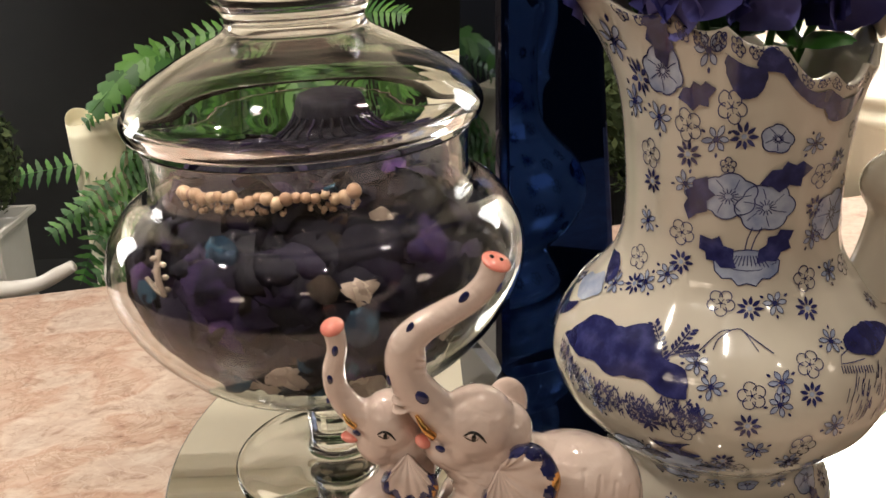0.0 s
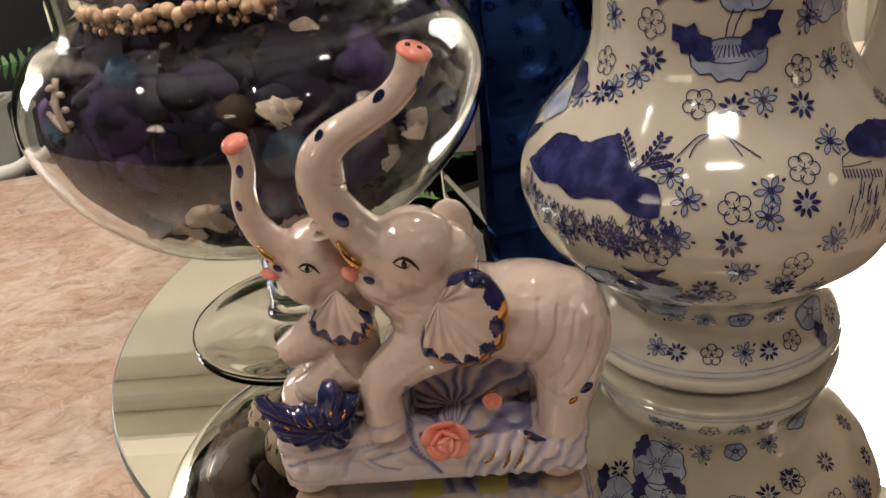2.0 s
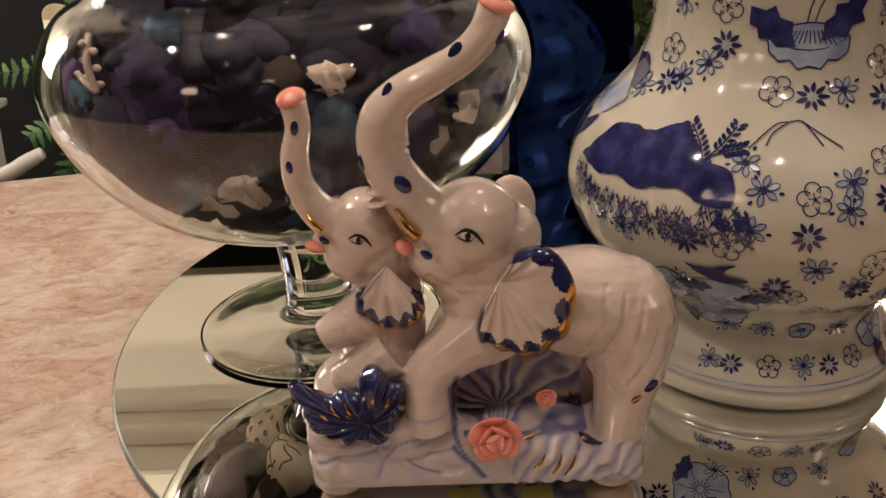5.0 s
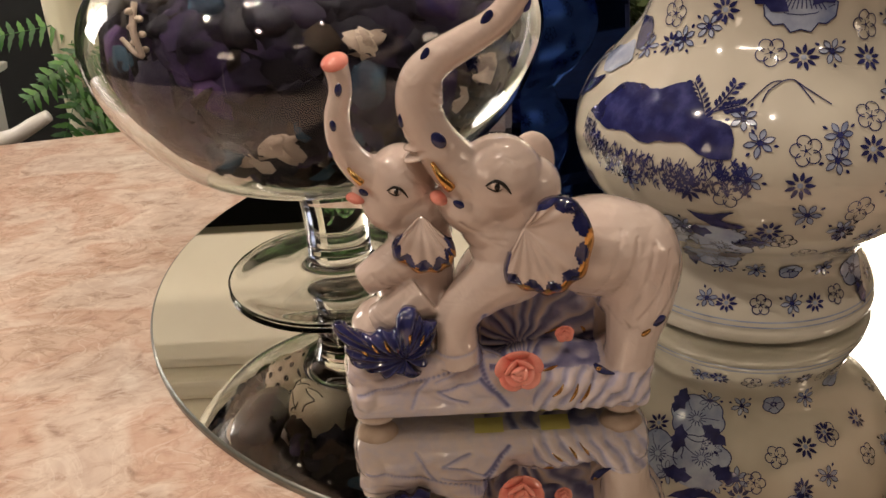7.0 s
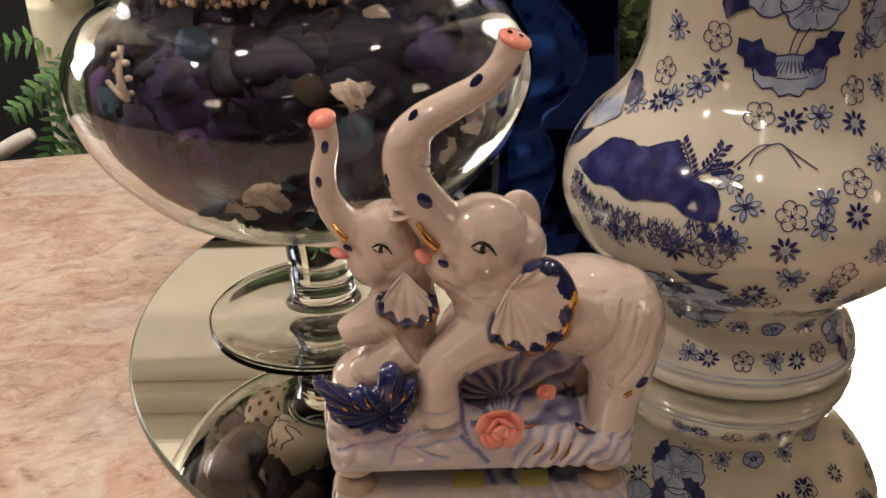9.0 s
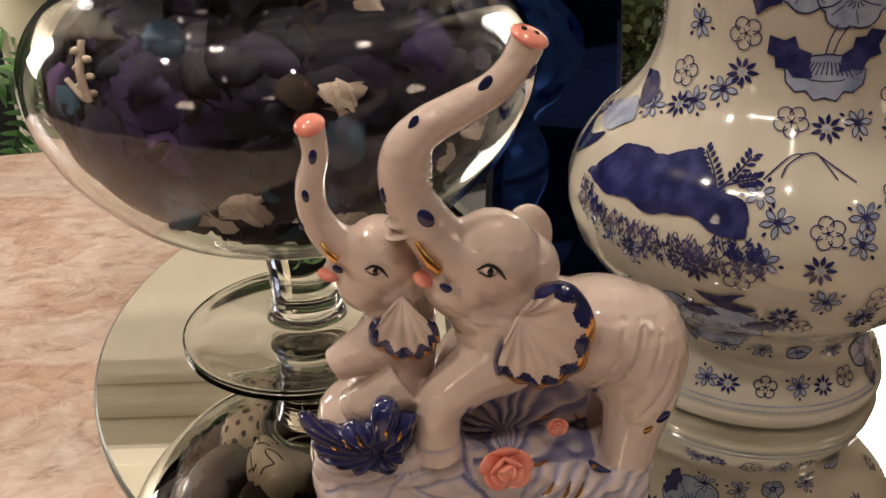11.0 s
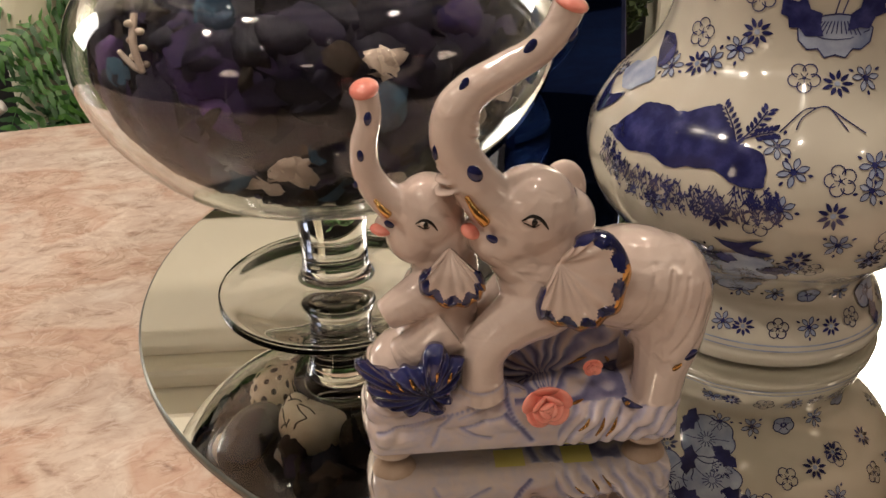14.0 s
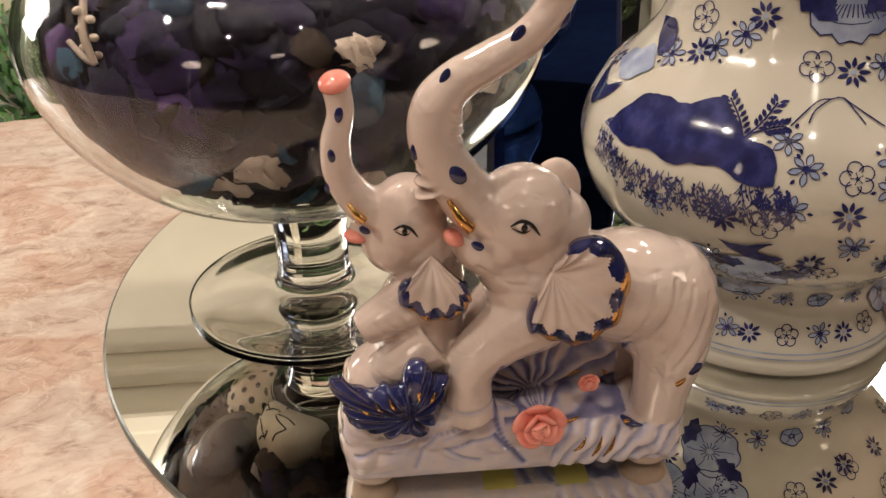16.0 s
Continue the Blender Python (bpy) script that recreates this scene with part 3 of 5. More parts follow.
    # calf: body, head, trunk, arm and leg
    ball(bm, (-0.0125, 0.378, 0.070), (0.0185, 0.0165, 0.0290), (0, 8, 0))
    ball(bm, (-0.0085, 0.377, 0.092), (0.0150, 0.0140, 0.0185))
    ball(bm, (-0.0150, 0.376, 0.1185), (0.0160, 0.0145, 0.0178))
    ball(bm, (-0.0190, 0.376, 0.110), (0.0145, 0.0125, 0.0135), (0, -30, 0))
    ball(bm, (-0.0305, 0.375, 0.1140), (0.0075, 0.0065, 0.0045), (0, 20, 0))
    ball(bm, (-0.0085, 0.3770, 0.1050), (0.0150, 0.0130, 0.0160))
    ball(bm, (-0.0215, 0.3760, 0.1060), (0.0130, 0.0115, 0.0100), (0, 35, 0))
    tube(bm, [(-0.020, 0.376, 0.119, 0.0105), (-0.0320, 0.375, 0.1265, 0.0078), (-0.0392, 0.374, 0.1385, 0.0063), (-0.0400, 0.373, 0.151, 0.0057), (-0.0372, 0.372, 0.163, 0.0051), (-0.0382, 0.372, 0.1740, 0.0056)], 16)
    tube(bm, [(-0.008, 0.371, 0.088, 0.012), (-0.022, 0.367, 0.0825, 0.0100), (-0.0355, 0.365, 0.0755, 0.0072)], 14)
    tube(bm, [(-0.008, 0.366, 0.068, 0.013), (-0.020, 0.363, 0.0605, 0.0100), (-0.030, 0.364, 0.055, 0.0085)], 14)
    ball(bm, (-0.026, 0.374, 0.048), (0.018, 0.017, 0.014))
    # rock facets along the front of the base
    for x, z, rx, rz, a in ((-0.034, 0.030, 0.013, 0.008, 14), (-0.030, 0.017, 0.016, 0.007, -8), (-0.003, 0.036, 0.012, 0.006, -12), (0.003, 0.020, 0.013, 0.006, 10), (0.086, 0.017, 0.010, 0.009, 5)):
        ball(bm, (x, 0.3560, z), (rx, 0.0048, rz), (0, a, 0), 0, 12, 6)
    me = bpy.data.meshes.new("cast")
    bm.to_mesh(me)
    bm.free()
    temp = new("cast", me)
    mod = temp.modifiers.new("join", "REMESH")
    mod.mode, mod.voxel_size = "VOXEL", 0.00075
    sm = temp.modifiers.new("soften", "SMOOTH")
    sm.factor, sm.iterations = 0.5, 15
    cast = bpy.data.meshes.new_from_object(temp.evaluated_get(bpy.context.evaluated_depsgraph_get()))
    bpy.data.objects.remove(temp)
    # moulded lines: (points, half width, depth, blue-grey amount)
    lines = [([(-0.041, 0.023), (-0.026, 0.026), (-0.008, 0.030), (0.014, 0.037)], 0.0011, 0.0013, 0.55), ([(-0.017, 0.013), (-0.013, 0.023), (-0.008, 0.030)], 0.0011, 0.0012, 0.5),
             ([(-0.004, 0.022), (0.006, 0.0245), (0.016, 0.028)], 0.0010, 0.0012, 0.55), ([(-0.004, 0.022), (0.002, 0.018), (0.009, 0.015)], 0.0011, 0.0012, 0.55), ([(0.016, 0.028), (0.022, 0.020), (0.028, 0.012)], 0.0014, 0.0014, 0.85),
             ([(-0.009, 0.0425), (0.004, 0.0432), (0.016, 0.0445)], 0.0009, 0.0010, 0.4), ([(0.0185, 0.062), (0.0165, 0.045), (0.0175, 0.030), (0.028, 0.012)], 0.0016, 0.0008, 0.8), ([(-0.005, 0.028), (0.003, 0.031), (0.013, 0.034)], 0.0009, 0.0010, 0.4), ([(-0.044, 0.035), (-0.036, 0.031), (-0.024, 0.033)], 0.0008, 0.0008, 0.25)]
    # creases of the hide
    lines += [([(0.079 + 0.0075 * k, 0.097 - 0.004 * k), (0.0765 + 0.0070 * k, 0.083 - 0.004 * k), (0.069 + 0.0062 * k, 0.067 - 0.0035 * k)], 0.0010, 0.0006 + 0.0002 * (k % 2), 0.0) for k in range(5)]
    lines += [([(0.0745 + 0.006 * k, 0.058 - 0.003 * k), (0.079 + 0.005 * k, 0.053 - 0.002 * k), (0.087 + 0.003 * k, 0.051 - 0.001 * k)], 0.0008, 0.0006, 0.0) for k in range(3)]
    lines += [([(0.010 + 0.004 * k, 0.106 - 0.003 * k), (0.017 + 0.004 * k, 0.1015 - 0.003 * k), (0.026 + 0.003 * k, 0.1015 - 0.004 * k)], 0.0008, 0.0005, 0.0) for k in range(3)]
    lines += [([(-0.030 + 0.005 * k, 0.082 + 0.001 * k), (-0.026 + 0.005 * k, 0.077), (-0.020 + 0.005 * k, 0.074)], 0.0008, 0.0005, 0.0) for k in range(3)]
    n = len(cast.vertices)
    co, nor = np.empty(n * 3), np.empty(n * 3)
    cast.vertices.foreach_get("co", co)
    cast.vertices.foreach_get("normal", nor)
    co, nor = co.reshape(-1, 3), nor.reshape(-1, 3)
    x, y, z = co[:, 0].copy(), co[:, 1].copy(), co[:, 2].copy()
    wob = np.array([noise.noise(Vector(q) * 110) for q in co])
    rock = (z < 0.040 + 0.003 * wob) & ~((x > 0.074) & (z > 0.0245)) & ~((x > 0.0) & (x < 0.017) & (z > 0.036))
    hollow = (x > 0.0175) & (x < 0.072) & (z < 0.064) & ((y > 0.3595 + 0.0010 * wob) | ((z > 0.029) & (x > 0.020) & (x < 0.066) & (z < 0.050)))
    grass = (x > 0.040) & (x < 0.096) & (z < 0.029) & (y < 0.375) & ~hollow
    # blue-grey amount: pale on rock, darker and streaked in the belly hollow
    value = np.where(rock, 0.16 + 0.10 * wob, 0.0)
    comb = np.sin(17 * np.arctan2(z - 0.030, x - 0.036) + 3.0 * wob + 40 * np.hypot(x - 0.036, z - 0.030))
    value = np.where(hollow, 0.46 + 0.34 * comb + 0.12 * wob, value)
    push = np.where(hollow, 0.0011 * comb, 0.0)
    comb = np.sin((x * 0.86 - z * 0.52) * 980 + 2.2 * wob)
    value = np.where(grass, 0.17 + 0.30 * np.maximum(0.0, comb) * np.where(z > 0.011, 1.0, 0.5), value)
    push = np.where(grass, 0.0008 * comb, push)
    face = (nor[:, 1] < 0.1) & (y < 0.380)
    for points, half, depth, tinge in lines:
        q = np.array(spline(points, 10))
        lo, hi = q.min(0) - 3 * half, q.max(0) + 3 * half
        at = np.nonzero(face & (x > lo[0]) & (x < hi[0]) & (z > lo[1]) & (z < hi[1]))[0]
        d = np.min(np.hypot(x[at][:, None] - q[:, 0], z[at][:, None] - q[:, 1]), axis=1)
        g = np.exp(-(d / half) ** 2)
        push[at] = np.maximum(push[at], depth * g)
        value[at] = np.maximum(value[at], tinge * g)
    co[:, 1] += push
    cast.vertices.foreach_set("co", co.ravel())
    cast.attributes.new("tinge", "FLOAT", "POINT").data.foreach_set("value", np.maximum(0.0, value))
    cast.update()
    bm = bmesh.new()
    bm.from_mesh(cast)
    skin = BVHTree.FromBMesh(bm)
    for f in bm.faces:
        f.material_index = 0
    body = bpy.data.meshes.new("body")
    bm.to_mesh(body)
    bm.free()
    bm = bmesh.new()
    bm.verts.layers.float.new("tinge")

    def front(x, z, lift=0.0):
        hit = skin.ray_cast(Vector((x, 0.30, z)), Vector((0, 1, 0)))[0]
        return (hit.y if hit else 0.36) - lift

    def spot(x, z, rx, rz, turn, mat, lift=0.0, thick=0.0009):
        ball(bm, (x, front(x, z, lift), z), (rx, thick, rz), (0, turn, 0), mat, 12, 8)

    def stroke(points, r, mat, lift=0.0):
        tube(bm, [(x, front(x, z, lift), z, r * k) for (x, z), k in zip(points, (0.35, 1.0, 1.0, 0.35) if len(points) == 4 else (0.4, 1.0, 0.3))], 8, mat, 4)

    # blue dabs on both trunks
    for x, z, rx, rz, a in ((-0.0010, 0.1785, 0.0013, 0.0026, 25), (0.0240, 0.1908, 0.0017, 0.0030, 30), (-0.0122, 0.1525, 0.0012, 0.0024, 0), (0.0024, 0.1442, 0.0024, 0.0030, -40), (-0.0376, 0.1640, 0.0013, 0.0022, 10), (-0.0414, 0.1485, 0.0012, 0.0019, -5), (-0.0438, 0.1352, 0.0010, 0.0016, 20), (0.0400, 0.1950, 0.0012, 0.0022, 25)):
        spot(x, z, rx * 1.25, rz * 1.35, a, 2)
    # trunk tips with nostrils
    ball(bm, (0.0394, 0.3655, 0.2064), (0.0072, 0.0072, 0.0026), (12, 22, 0), 4, 18, 10)
    ball(bm, (-0.0384, 0.3715, 0.1745), (0.0060, 0.0060, 0.0034), (16, -12, 0), 4, 18, 10)
    for dx in (-0.0020, 0.0022):
        ball(bm, (0.0394 + dx, 0.3645, 0.2086 - dx * 0.4), (0.0013, 0.0016, 0.0006), (12, 22, 0), 6, 8, 6)
    # tusks, lips, blue jaw dabs
    tube(bm, [(-0.0008, 0.3555, 0.1345, 0.0009), (0.0028, 0.3530, 0.1285, 0.0018), (0.0068, 0.3538, 0.1232, 0.0022)], 10, 3, 5)
    tube(bm, [(-0.0368, 0.3665, 0.1300, 0.0007), (-0.0342, 0.3648, 0.1265, 0.0014), (-0.0314, 0.3652, 0.1232, 0.0017)], 10, 3, 5)
    ball(bm, (0.0014, 0.3615, 0.1160), (0.0044, 0.0048, 0.0030), (0, 25, 0), 4, 16, 10)
    ball(bm, (-0.0352, 0.3710, 0.1140), (0.0046, 0.0044, 0.0023), (0, 15, 0), 4, 16, 10)
    spot(0.0100, 0.1145, 0.0034, 0.0017, 35, 2)
    spot(-0.0312, 0.1170, 0.0027, 0.0017, 30, 2)
    # eyes
    for x, z, k in ((0.0255, 0.1240, 1.2), (-0.0170, 0.1198, 1.0)):
        spot(x, z, 0.0024 * k, 0.0014 * k, 10, 0, 0.0002)
        spot(x + 0.0002, z, 0.0012 * k, 0.0013 * k, 0, 6, 0.0005)
        stroke([(x - 0.0038 * k, z + 0.0002), (x - 0.0006, z + 0.0019 * k), (x + 0.0026 * k, z + 0.0006), (x + 0.0050 * k, z - 0.0030 * k)], 0.00068 * k, 6, 0.0002)
        stroke([(x - 0.0034 * k, z - 0.0004), (x, z - 0.0017 * k), (x + 0.0020 * k, z - 0.0010)], 0.00035 * k, 6, 0.0002)
    # ears
    ear_fan(bm, (0.0370, 0.1040), [(0.0425, 0.1150), (0.0485, 0.1180), (0.0555, 0.1172), (0.0625, 0.1105), (0.0658, 0.1000), (0.0648, 0.0880), (0.0600, 0.0792), (0.0530, 0.0738), (0.0465, 0.0722), (0.0380, 0.0750), (0.0300, 0.0782), (0.0272, 0.0840), (0.0295, 0.0930)], 0.3525, 0.3500, 0.0050, 9, 0.80, 0.30, 0.80, (0, 2, 3), 0.0008)
    ear_fan(bm, (-0.0070, 0.1075), [(-0.0175, 0.1000), (-0.0205, 0.0955), (-0.0200, 0.0900), (-0.0150, 0.0855), (-0.0070, 0.0815), (0.0010, 0.0825), (0.0060, 0.0865), (0.0072, 0.0920), (0.0055, 0.0970)], 0.3640, 0.3590, 0.0040, 7, 0.76, 0.28, 0.86, (0, 2, 3), 0.0007)
    # tail tip, hoof dots
    spot(0.0960, 0.0545, 0.0042, 0.0022, -40, 2)
    spot(0.0905, 0.0495, 0.0030, 0.0014, -45, 3)
    # navy leaf fan at the calf's feet
    ear_fan(bm, (-0.0180, 0.0440), [(-0.0080, 0.0400), (-0.0075, 0.0490), (-0.0045, 0.0540), (-0.0025, 0.0612), (-0.0080, 0.0620), (-0.0100, 0.0650), (-0.0120, 0.0690), (-0.0170, 0.0695), (-0.0205, 0.0650), (-0.0225, 0.0585), (-0.0280, 0.0595), (-0.0325, 0.0570), (-0.0395, 0.0595), (-0.0455, 0.0640), (-0.0495, 0.0620), (-0.0450, 0.0530), (-0.0440, 0.0460), (-0.0390, 0.0400), (-0.0330, 0.0385), (-0.0270, 0.0345), (-0.0210, 0.0365), (-0.0165, 0.0330), (-0.0110, 0.0350)], 0.3490, 0.3495, 0.0050, 17, 0.3, 2.0, 3.0, (2, 2, 3), 0.0013)
    for a, b in (((-0.0150, 0.0540), (-0.0145, 0.0610)), ((-0.0105, 0.0530), (-0.0085, 0.0580)), ((-0.0240, 0.0500), (-0.0262, 0.0560)), ((-0.0290, 0.0500), (-0.0318, 0.0550)), ((-0.0340, 0.0490), (-0.0370, 0.0535))):
        tube(bm, [(a[0], 0.3445, a[1], 0.0003), ((a[0] + b[0]) / 2, 0.3441, (a[1] + b[1]) / 2, 0.0008), (b[0], 0.3450, b[1], 0.0003)], 6, 3, 4)
    ball(bm, (-0.0250, 0.3530, 0.0480), (0.0200, 0.0045, 0.0080), (0, 6, 0), 2, 18, 10)
    # roses
    for cx, cy, cz, r in ((0.0332, 0.3490, 0.0355, 0.0108), (0.0550, 0.3590, 0.0470, 0.0044)):
        for ring, (count, out, wide, tilt, ahead) in enumerate(((5, 0.60, 0.52, 28, 0.0), (4, 0.36, 0.42, 48, 0.20), (3, 0.18, 0.30, 66, 0.36))):
            for k in range(count):
                a = 2 * math.pi * (k + 0.37 * ring) / count + 0.4
                e, up = Vector((math.cos(a), 0, math.sin(a))), Vector((0, -1, 0))
                t = radians(tilt + 8 * (k % 2))
                along, nrm = e * math.cos(t) + up * math.sin(t), up * math.cos(t) - e * math.sin(t)
                m = Matrix.Identity(4)
                side = e.cross(up)
                for q in range(3):
                    m[q][0], m[q][1], m[q][2] = along[q] * r * wide, side[q] * r * wide * 1.15, nrm[q] * r * 0.13
                m.translation = Vector((cx, cy, cz)) + e * r * out + up * r * ahead
                made = bmesh.ops.create_uvsphere(bm, u_segments=14, v_segments=8, radius=1.0, matrix=m)
                for v in made["verts"]:
                    for f in v.link_faces:
                        f.material_index = 4
        ball(bm, (cx, cy + 0.1 * r, cz), (r * 0.8, r * 0.2, r * 0.8), (0, 0, 0), 4, 16, 8)
        tube(bm, [(cx + 0.22 * r * math.cos(t) * (1 - t / 12), cy - 0.50 * r, cz + 0.22 * r * math.sin(t) * (1 - t / 12), 0.07 * r) for t in np.linspace(0, 10, 14)], 8, 4, 2)
    # gilt blades, a little bird-like leaf, ink lines on the rock
    for a, b in (((0.049, 0.0165), (0.054, 0.0225)), ((0.057, 0.0130), (0.061, 0.0220)), ((0.062, 0.0115), (0.067, 0.0210)), ((0.048, 0.0365), (0.057, 0.0385)), ((0.045, 0.0285), (0.052, 0.0295)), ((0.0655, 0.0385), (0.0670, 0.0350))):
        stroke([a, ((a[0] + b[0]) / 2 + 0.0006, (a[1] + b[1]) / 2), b], 0.0009, 3)
    y0 = min(front(0.070, 0.031), front(0.075, 0.028)) - 0.0004
    tube(bm, [(0.0680, y0, 0.0335, 0.0008), (0.0705, y0 - 0.0004, 0.0308, 0.0019), (0.0735, y0, 0.0288, 0.0015), (0.0775, y0 + 0.0004, 0.0272, 0.0005)], 10, 2, 5)
    ball(bm, (0.0698, y0 - 0.0016, 0.0317), (0.0014, 0.0008, 0.0011), (0, 30, 0), 3, 10, 8)
    # unglazed feet
    for x in (-0.035, 0.083):
        for y in (0.363, 0.391):
            ball(bm, (x, y, 0.0066), (0.0105, 0.0085, 0.0065), (0, 0, 0), 5, 16, 10)
    # price stickers under the base
    for x in (0.012, 0.044):
        v = [bm.verts.new(q) for q in ((x, 0.357, 0.0056), (x + 0.014, 0.357, 0.0056), (x + 0.014, 0.369, 0.0056), (x, 0.369, 0.0056))]
        bm.faces.new(v).material_index = 1
    bmesh.ops.recalc_face_normals(bm, faces=bm.faces)
    bm.from_mesh(body)
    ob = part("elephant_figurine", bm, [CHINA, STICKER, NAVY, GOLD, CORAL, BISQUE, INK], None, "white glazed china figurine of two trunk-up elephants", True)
    tagged(ob, category="figurine")
    return ob


elephants()

# ---- painted decoration on the pitcher ----
_rz = [(r, z) for r, z in VASE_LINE if z >= 0.0006 and r > 0.055]
_rz = [_rz[i] for i in range(len(_rz)) if i == 0 or _rz[i][1] > max(q[1] for q in _rz[:i])]
PR, PZ, PS = [q[0] for q in _rz], [q[1] for q in _rz], [0.0]
for _i in range(1, len(PR)):
    PS.append(PS[-1] + math.hypot(PR[_i] - PR[_i - 1], PZ[_i] - PZ[_i - 1]))


def on_vase(deg, z, u, v, lift=0.0003):
    """The place on the pitcher's skin u metres round and v metres up from (deg, z)."""
    a0 = radians(deg)
    zp = z
    for _ in range(4):
        zp = z - (vase_shape(0.06, zp, a0)[1] - zp)
    s = mix_at(zp, PZ, PS) + v
    zz, rr = mix_at(s, PS, PZ), mix_at(s, PS, PR)
    a = a0 + u / max(rr, 0.03)
    r2, z2 = vase_shape(rr, zz, a)
    z_up, r_up = mix_at(s + 0.001, PS, PZ), mix_at(s + 0.001, PS, PR)
    dz, dr = z_up - zz, r_up - rr
    k = math.hypot(dz, dr) or 1.0
    r2, z2 = r2 + lift * dz / k, z2 - lift * dr / k
    return Vector((r2 * math.cos(a), r2 * math.sin(a), z2))


def paint_shape(bm, deg, z, outline, mat=0, lift=0.0005, fine=0.0028):
    """A painted patch with the outline (u, v), laid on the curved skin."""
    if fine >= 0.02:
        bm.faces.new([bm.verts.new(on_vase(deg, z, u, v, lift)) for u, v in outline]).material_index = mat
        return
    tmp = bmesh.new()
    tmp.faces.new([tmp.verts.new((u, v, 0)) for u, v in outline])
    bmesh.ops.triangulate(tmp, faces=tmp.faces[:])
    for _ in range(5):
        long = [e for e in tmp.edges if e.calc_length() > fine]
        if not long:
            break
        bmesh.ops.subdivide_edges(tmp, edges=long, cuts=1, use_grid_fill=False)
        bmesh.ops.triangulate(tmp, faces=[f for f in tmp.faces if len(f.verts) > 3])
    tmp.verts.index_update()
    made = {v: bm.verts.new(on_vase(deg, z, v.co.x, v.co.y, lift)) for v in tmp.verts}
    seen = set()
    for f in tmp.faces:
        key = frozenset(v.index for v in f.verts)
        if key not in seen:
            seen.add(key)
            bm.faces.new([made[v] for v in f.verts]).material_index = mat
    tmp.free()


def paint_line(bm, deg, z, line, width, mat=0, lift=0.0007):
    left, right = [], []
    for i, (u, v) in enumerate(line):
        p, q = line[max(i - 1, 0)], line[min(i + 1, len(line) - 1)]
        du, dv = q[0] - p[0], q[1] - p[1]
        k = math.hypot(du, dv) or 1.0
        left.append(bm.verts.new(on_vase(deg, z, u - dv / k * width / 2, v + du / k * width / 2, lift)))
        right.append(bm.verts.new(on_vase(deg, z, u + dv / k * width / 2, v - du / k * width / 2, lift)))
    for i in range(len(line) - 1):
        bm.faces.new((left[i], left[i + 1], right[i + 1], right[i])).material_index = mat


def petal(angle, r0, r1, half, n=7, point=1.0):
    """The outline of one petal between two radii."""
    out = []
    for k in range(n + 1):
        t = k / n
        out.append((r0 + (r1 - r0) * t, half * math.sin(math.pi * t ** point) ** 0.8))
    for k in range(n - 1, 0, -1):
        t = k / n
        out.append((r0 + (r1 - r0) * t, -half * math.sin(math.pi * t ** point) ** 0.8))
    c, s = math.cos(angle), math.sin(angle)
    return [(x * c - y * s, x * s + y * c) for x, y in out]


def daisy(bm, deg, z, r, spin):
    n = 9 if r > 0.005 else 8
    for k in range(n):
        paint_shape(bm, deg, z, petal(spin + 2 * math.pi * k / n, r * 0.28, r * random.uniform(0.92, 1.08), r * 0.15, 5, 0.8), 0, fine=0.02)
    paint_shape(bm, deg, z, [(r * 0.2 * math.cos(a), r * 0.2 * math.sin(a)) for a in np.arange(0, 6.28, 0.9)], 1, fine=0.02)


def blossom(bm, deg, z, r, spin):
    for k in range(5):
        a = spin + 2 * math.pi * k / 5
        cx, cy = 0.56 * r * math.cos(a), 0.56 * r * math.sin(a)
        w = r * 0.42
        ring = [(cx + w * math.cos(a + b), cy + w * math.sin(a + b)) for b in np.linspace(-2.3, 2.3, 12)]
        paint_line(bm, deg, z, ring, 0.00055)
        paint_line(bm, deg, z, [(0.1 * r * math.cos(a), 0.1 * r * math.sin(a)), (0.38 * r * math.cos(a), 0.38 * r * math.sin(a))], 0.0004)
    paint_shape(bm, deg, z, [(r * 0.12 * math.cos(a), r * 0.12 * math.sin(a)) for a in np.arange(0, 6.28, 1.1)], 0, 0.0006, 0.02)


def star(bm, deg, z, r, spin):
    for k in range(6):
        a = spin + 2 * math.pi * k / 6 + random.uniform(-0.12, 0.12)
        q = petal(a, r * 0.18, r * random.uniform(0.9, 1.12), r * 0.2, 5, 1.1)
        paint_shape(bm, deg, z, q, 1, 0.0004, 0.02)
        paint_line(bm, deg, z, q + [q[0]], 0.0004)
    paint_shape(bm, deg, z, [(r * 0.22 * math.cos(a), r * 0.22 * math.sin(a)) for a in np.arange(0, 6.28, 0.9)], 0, 0.0006, 0.02)
    for k in range(3):
        a = spin + k * 2.1 + 0.5
        paint_shape(bm, deg, z, petal(a, r * 0.9, r * 1.3, r * 0.11, 4), 0, 0.0005, 0.02)


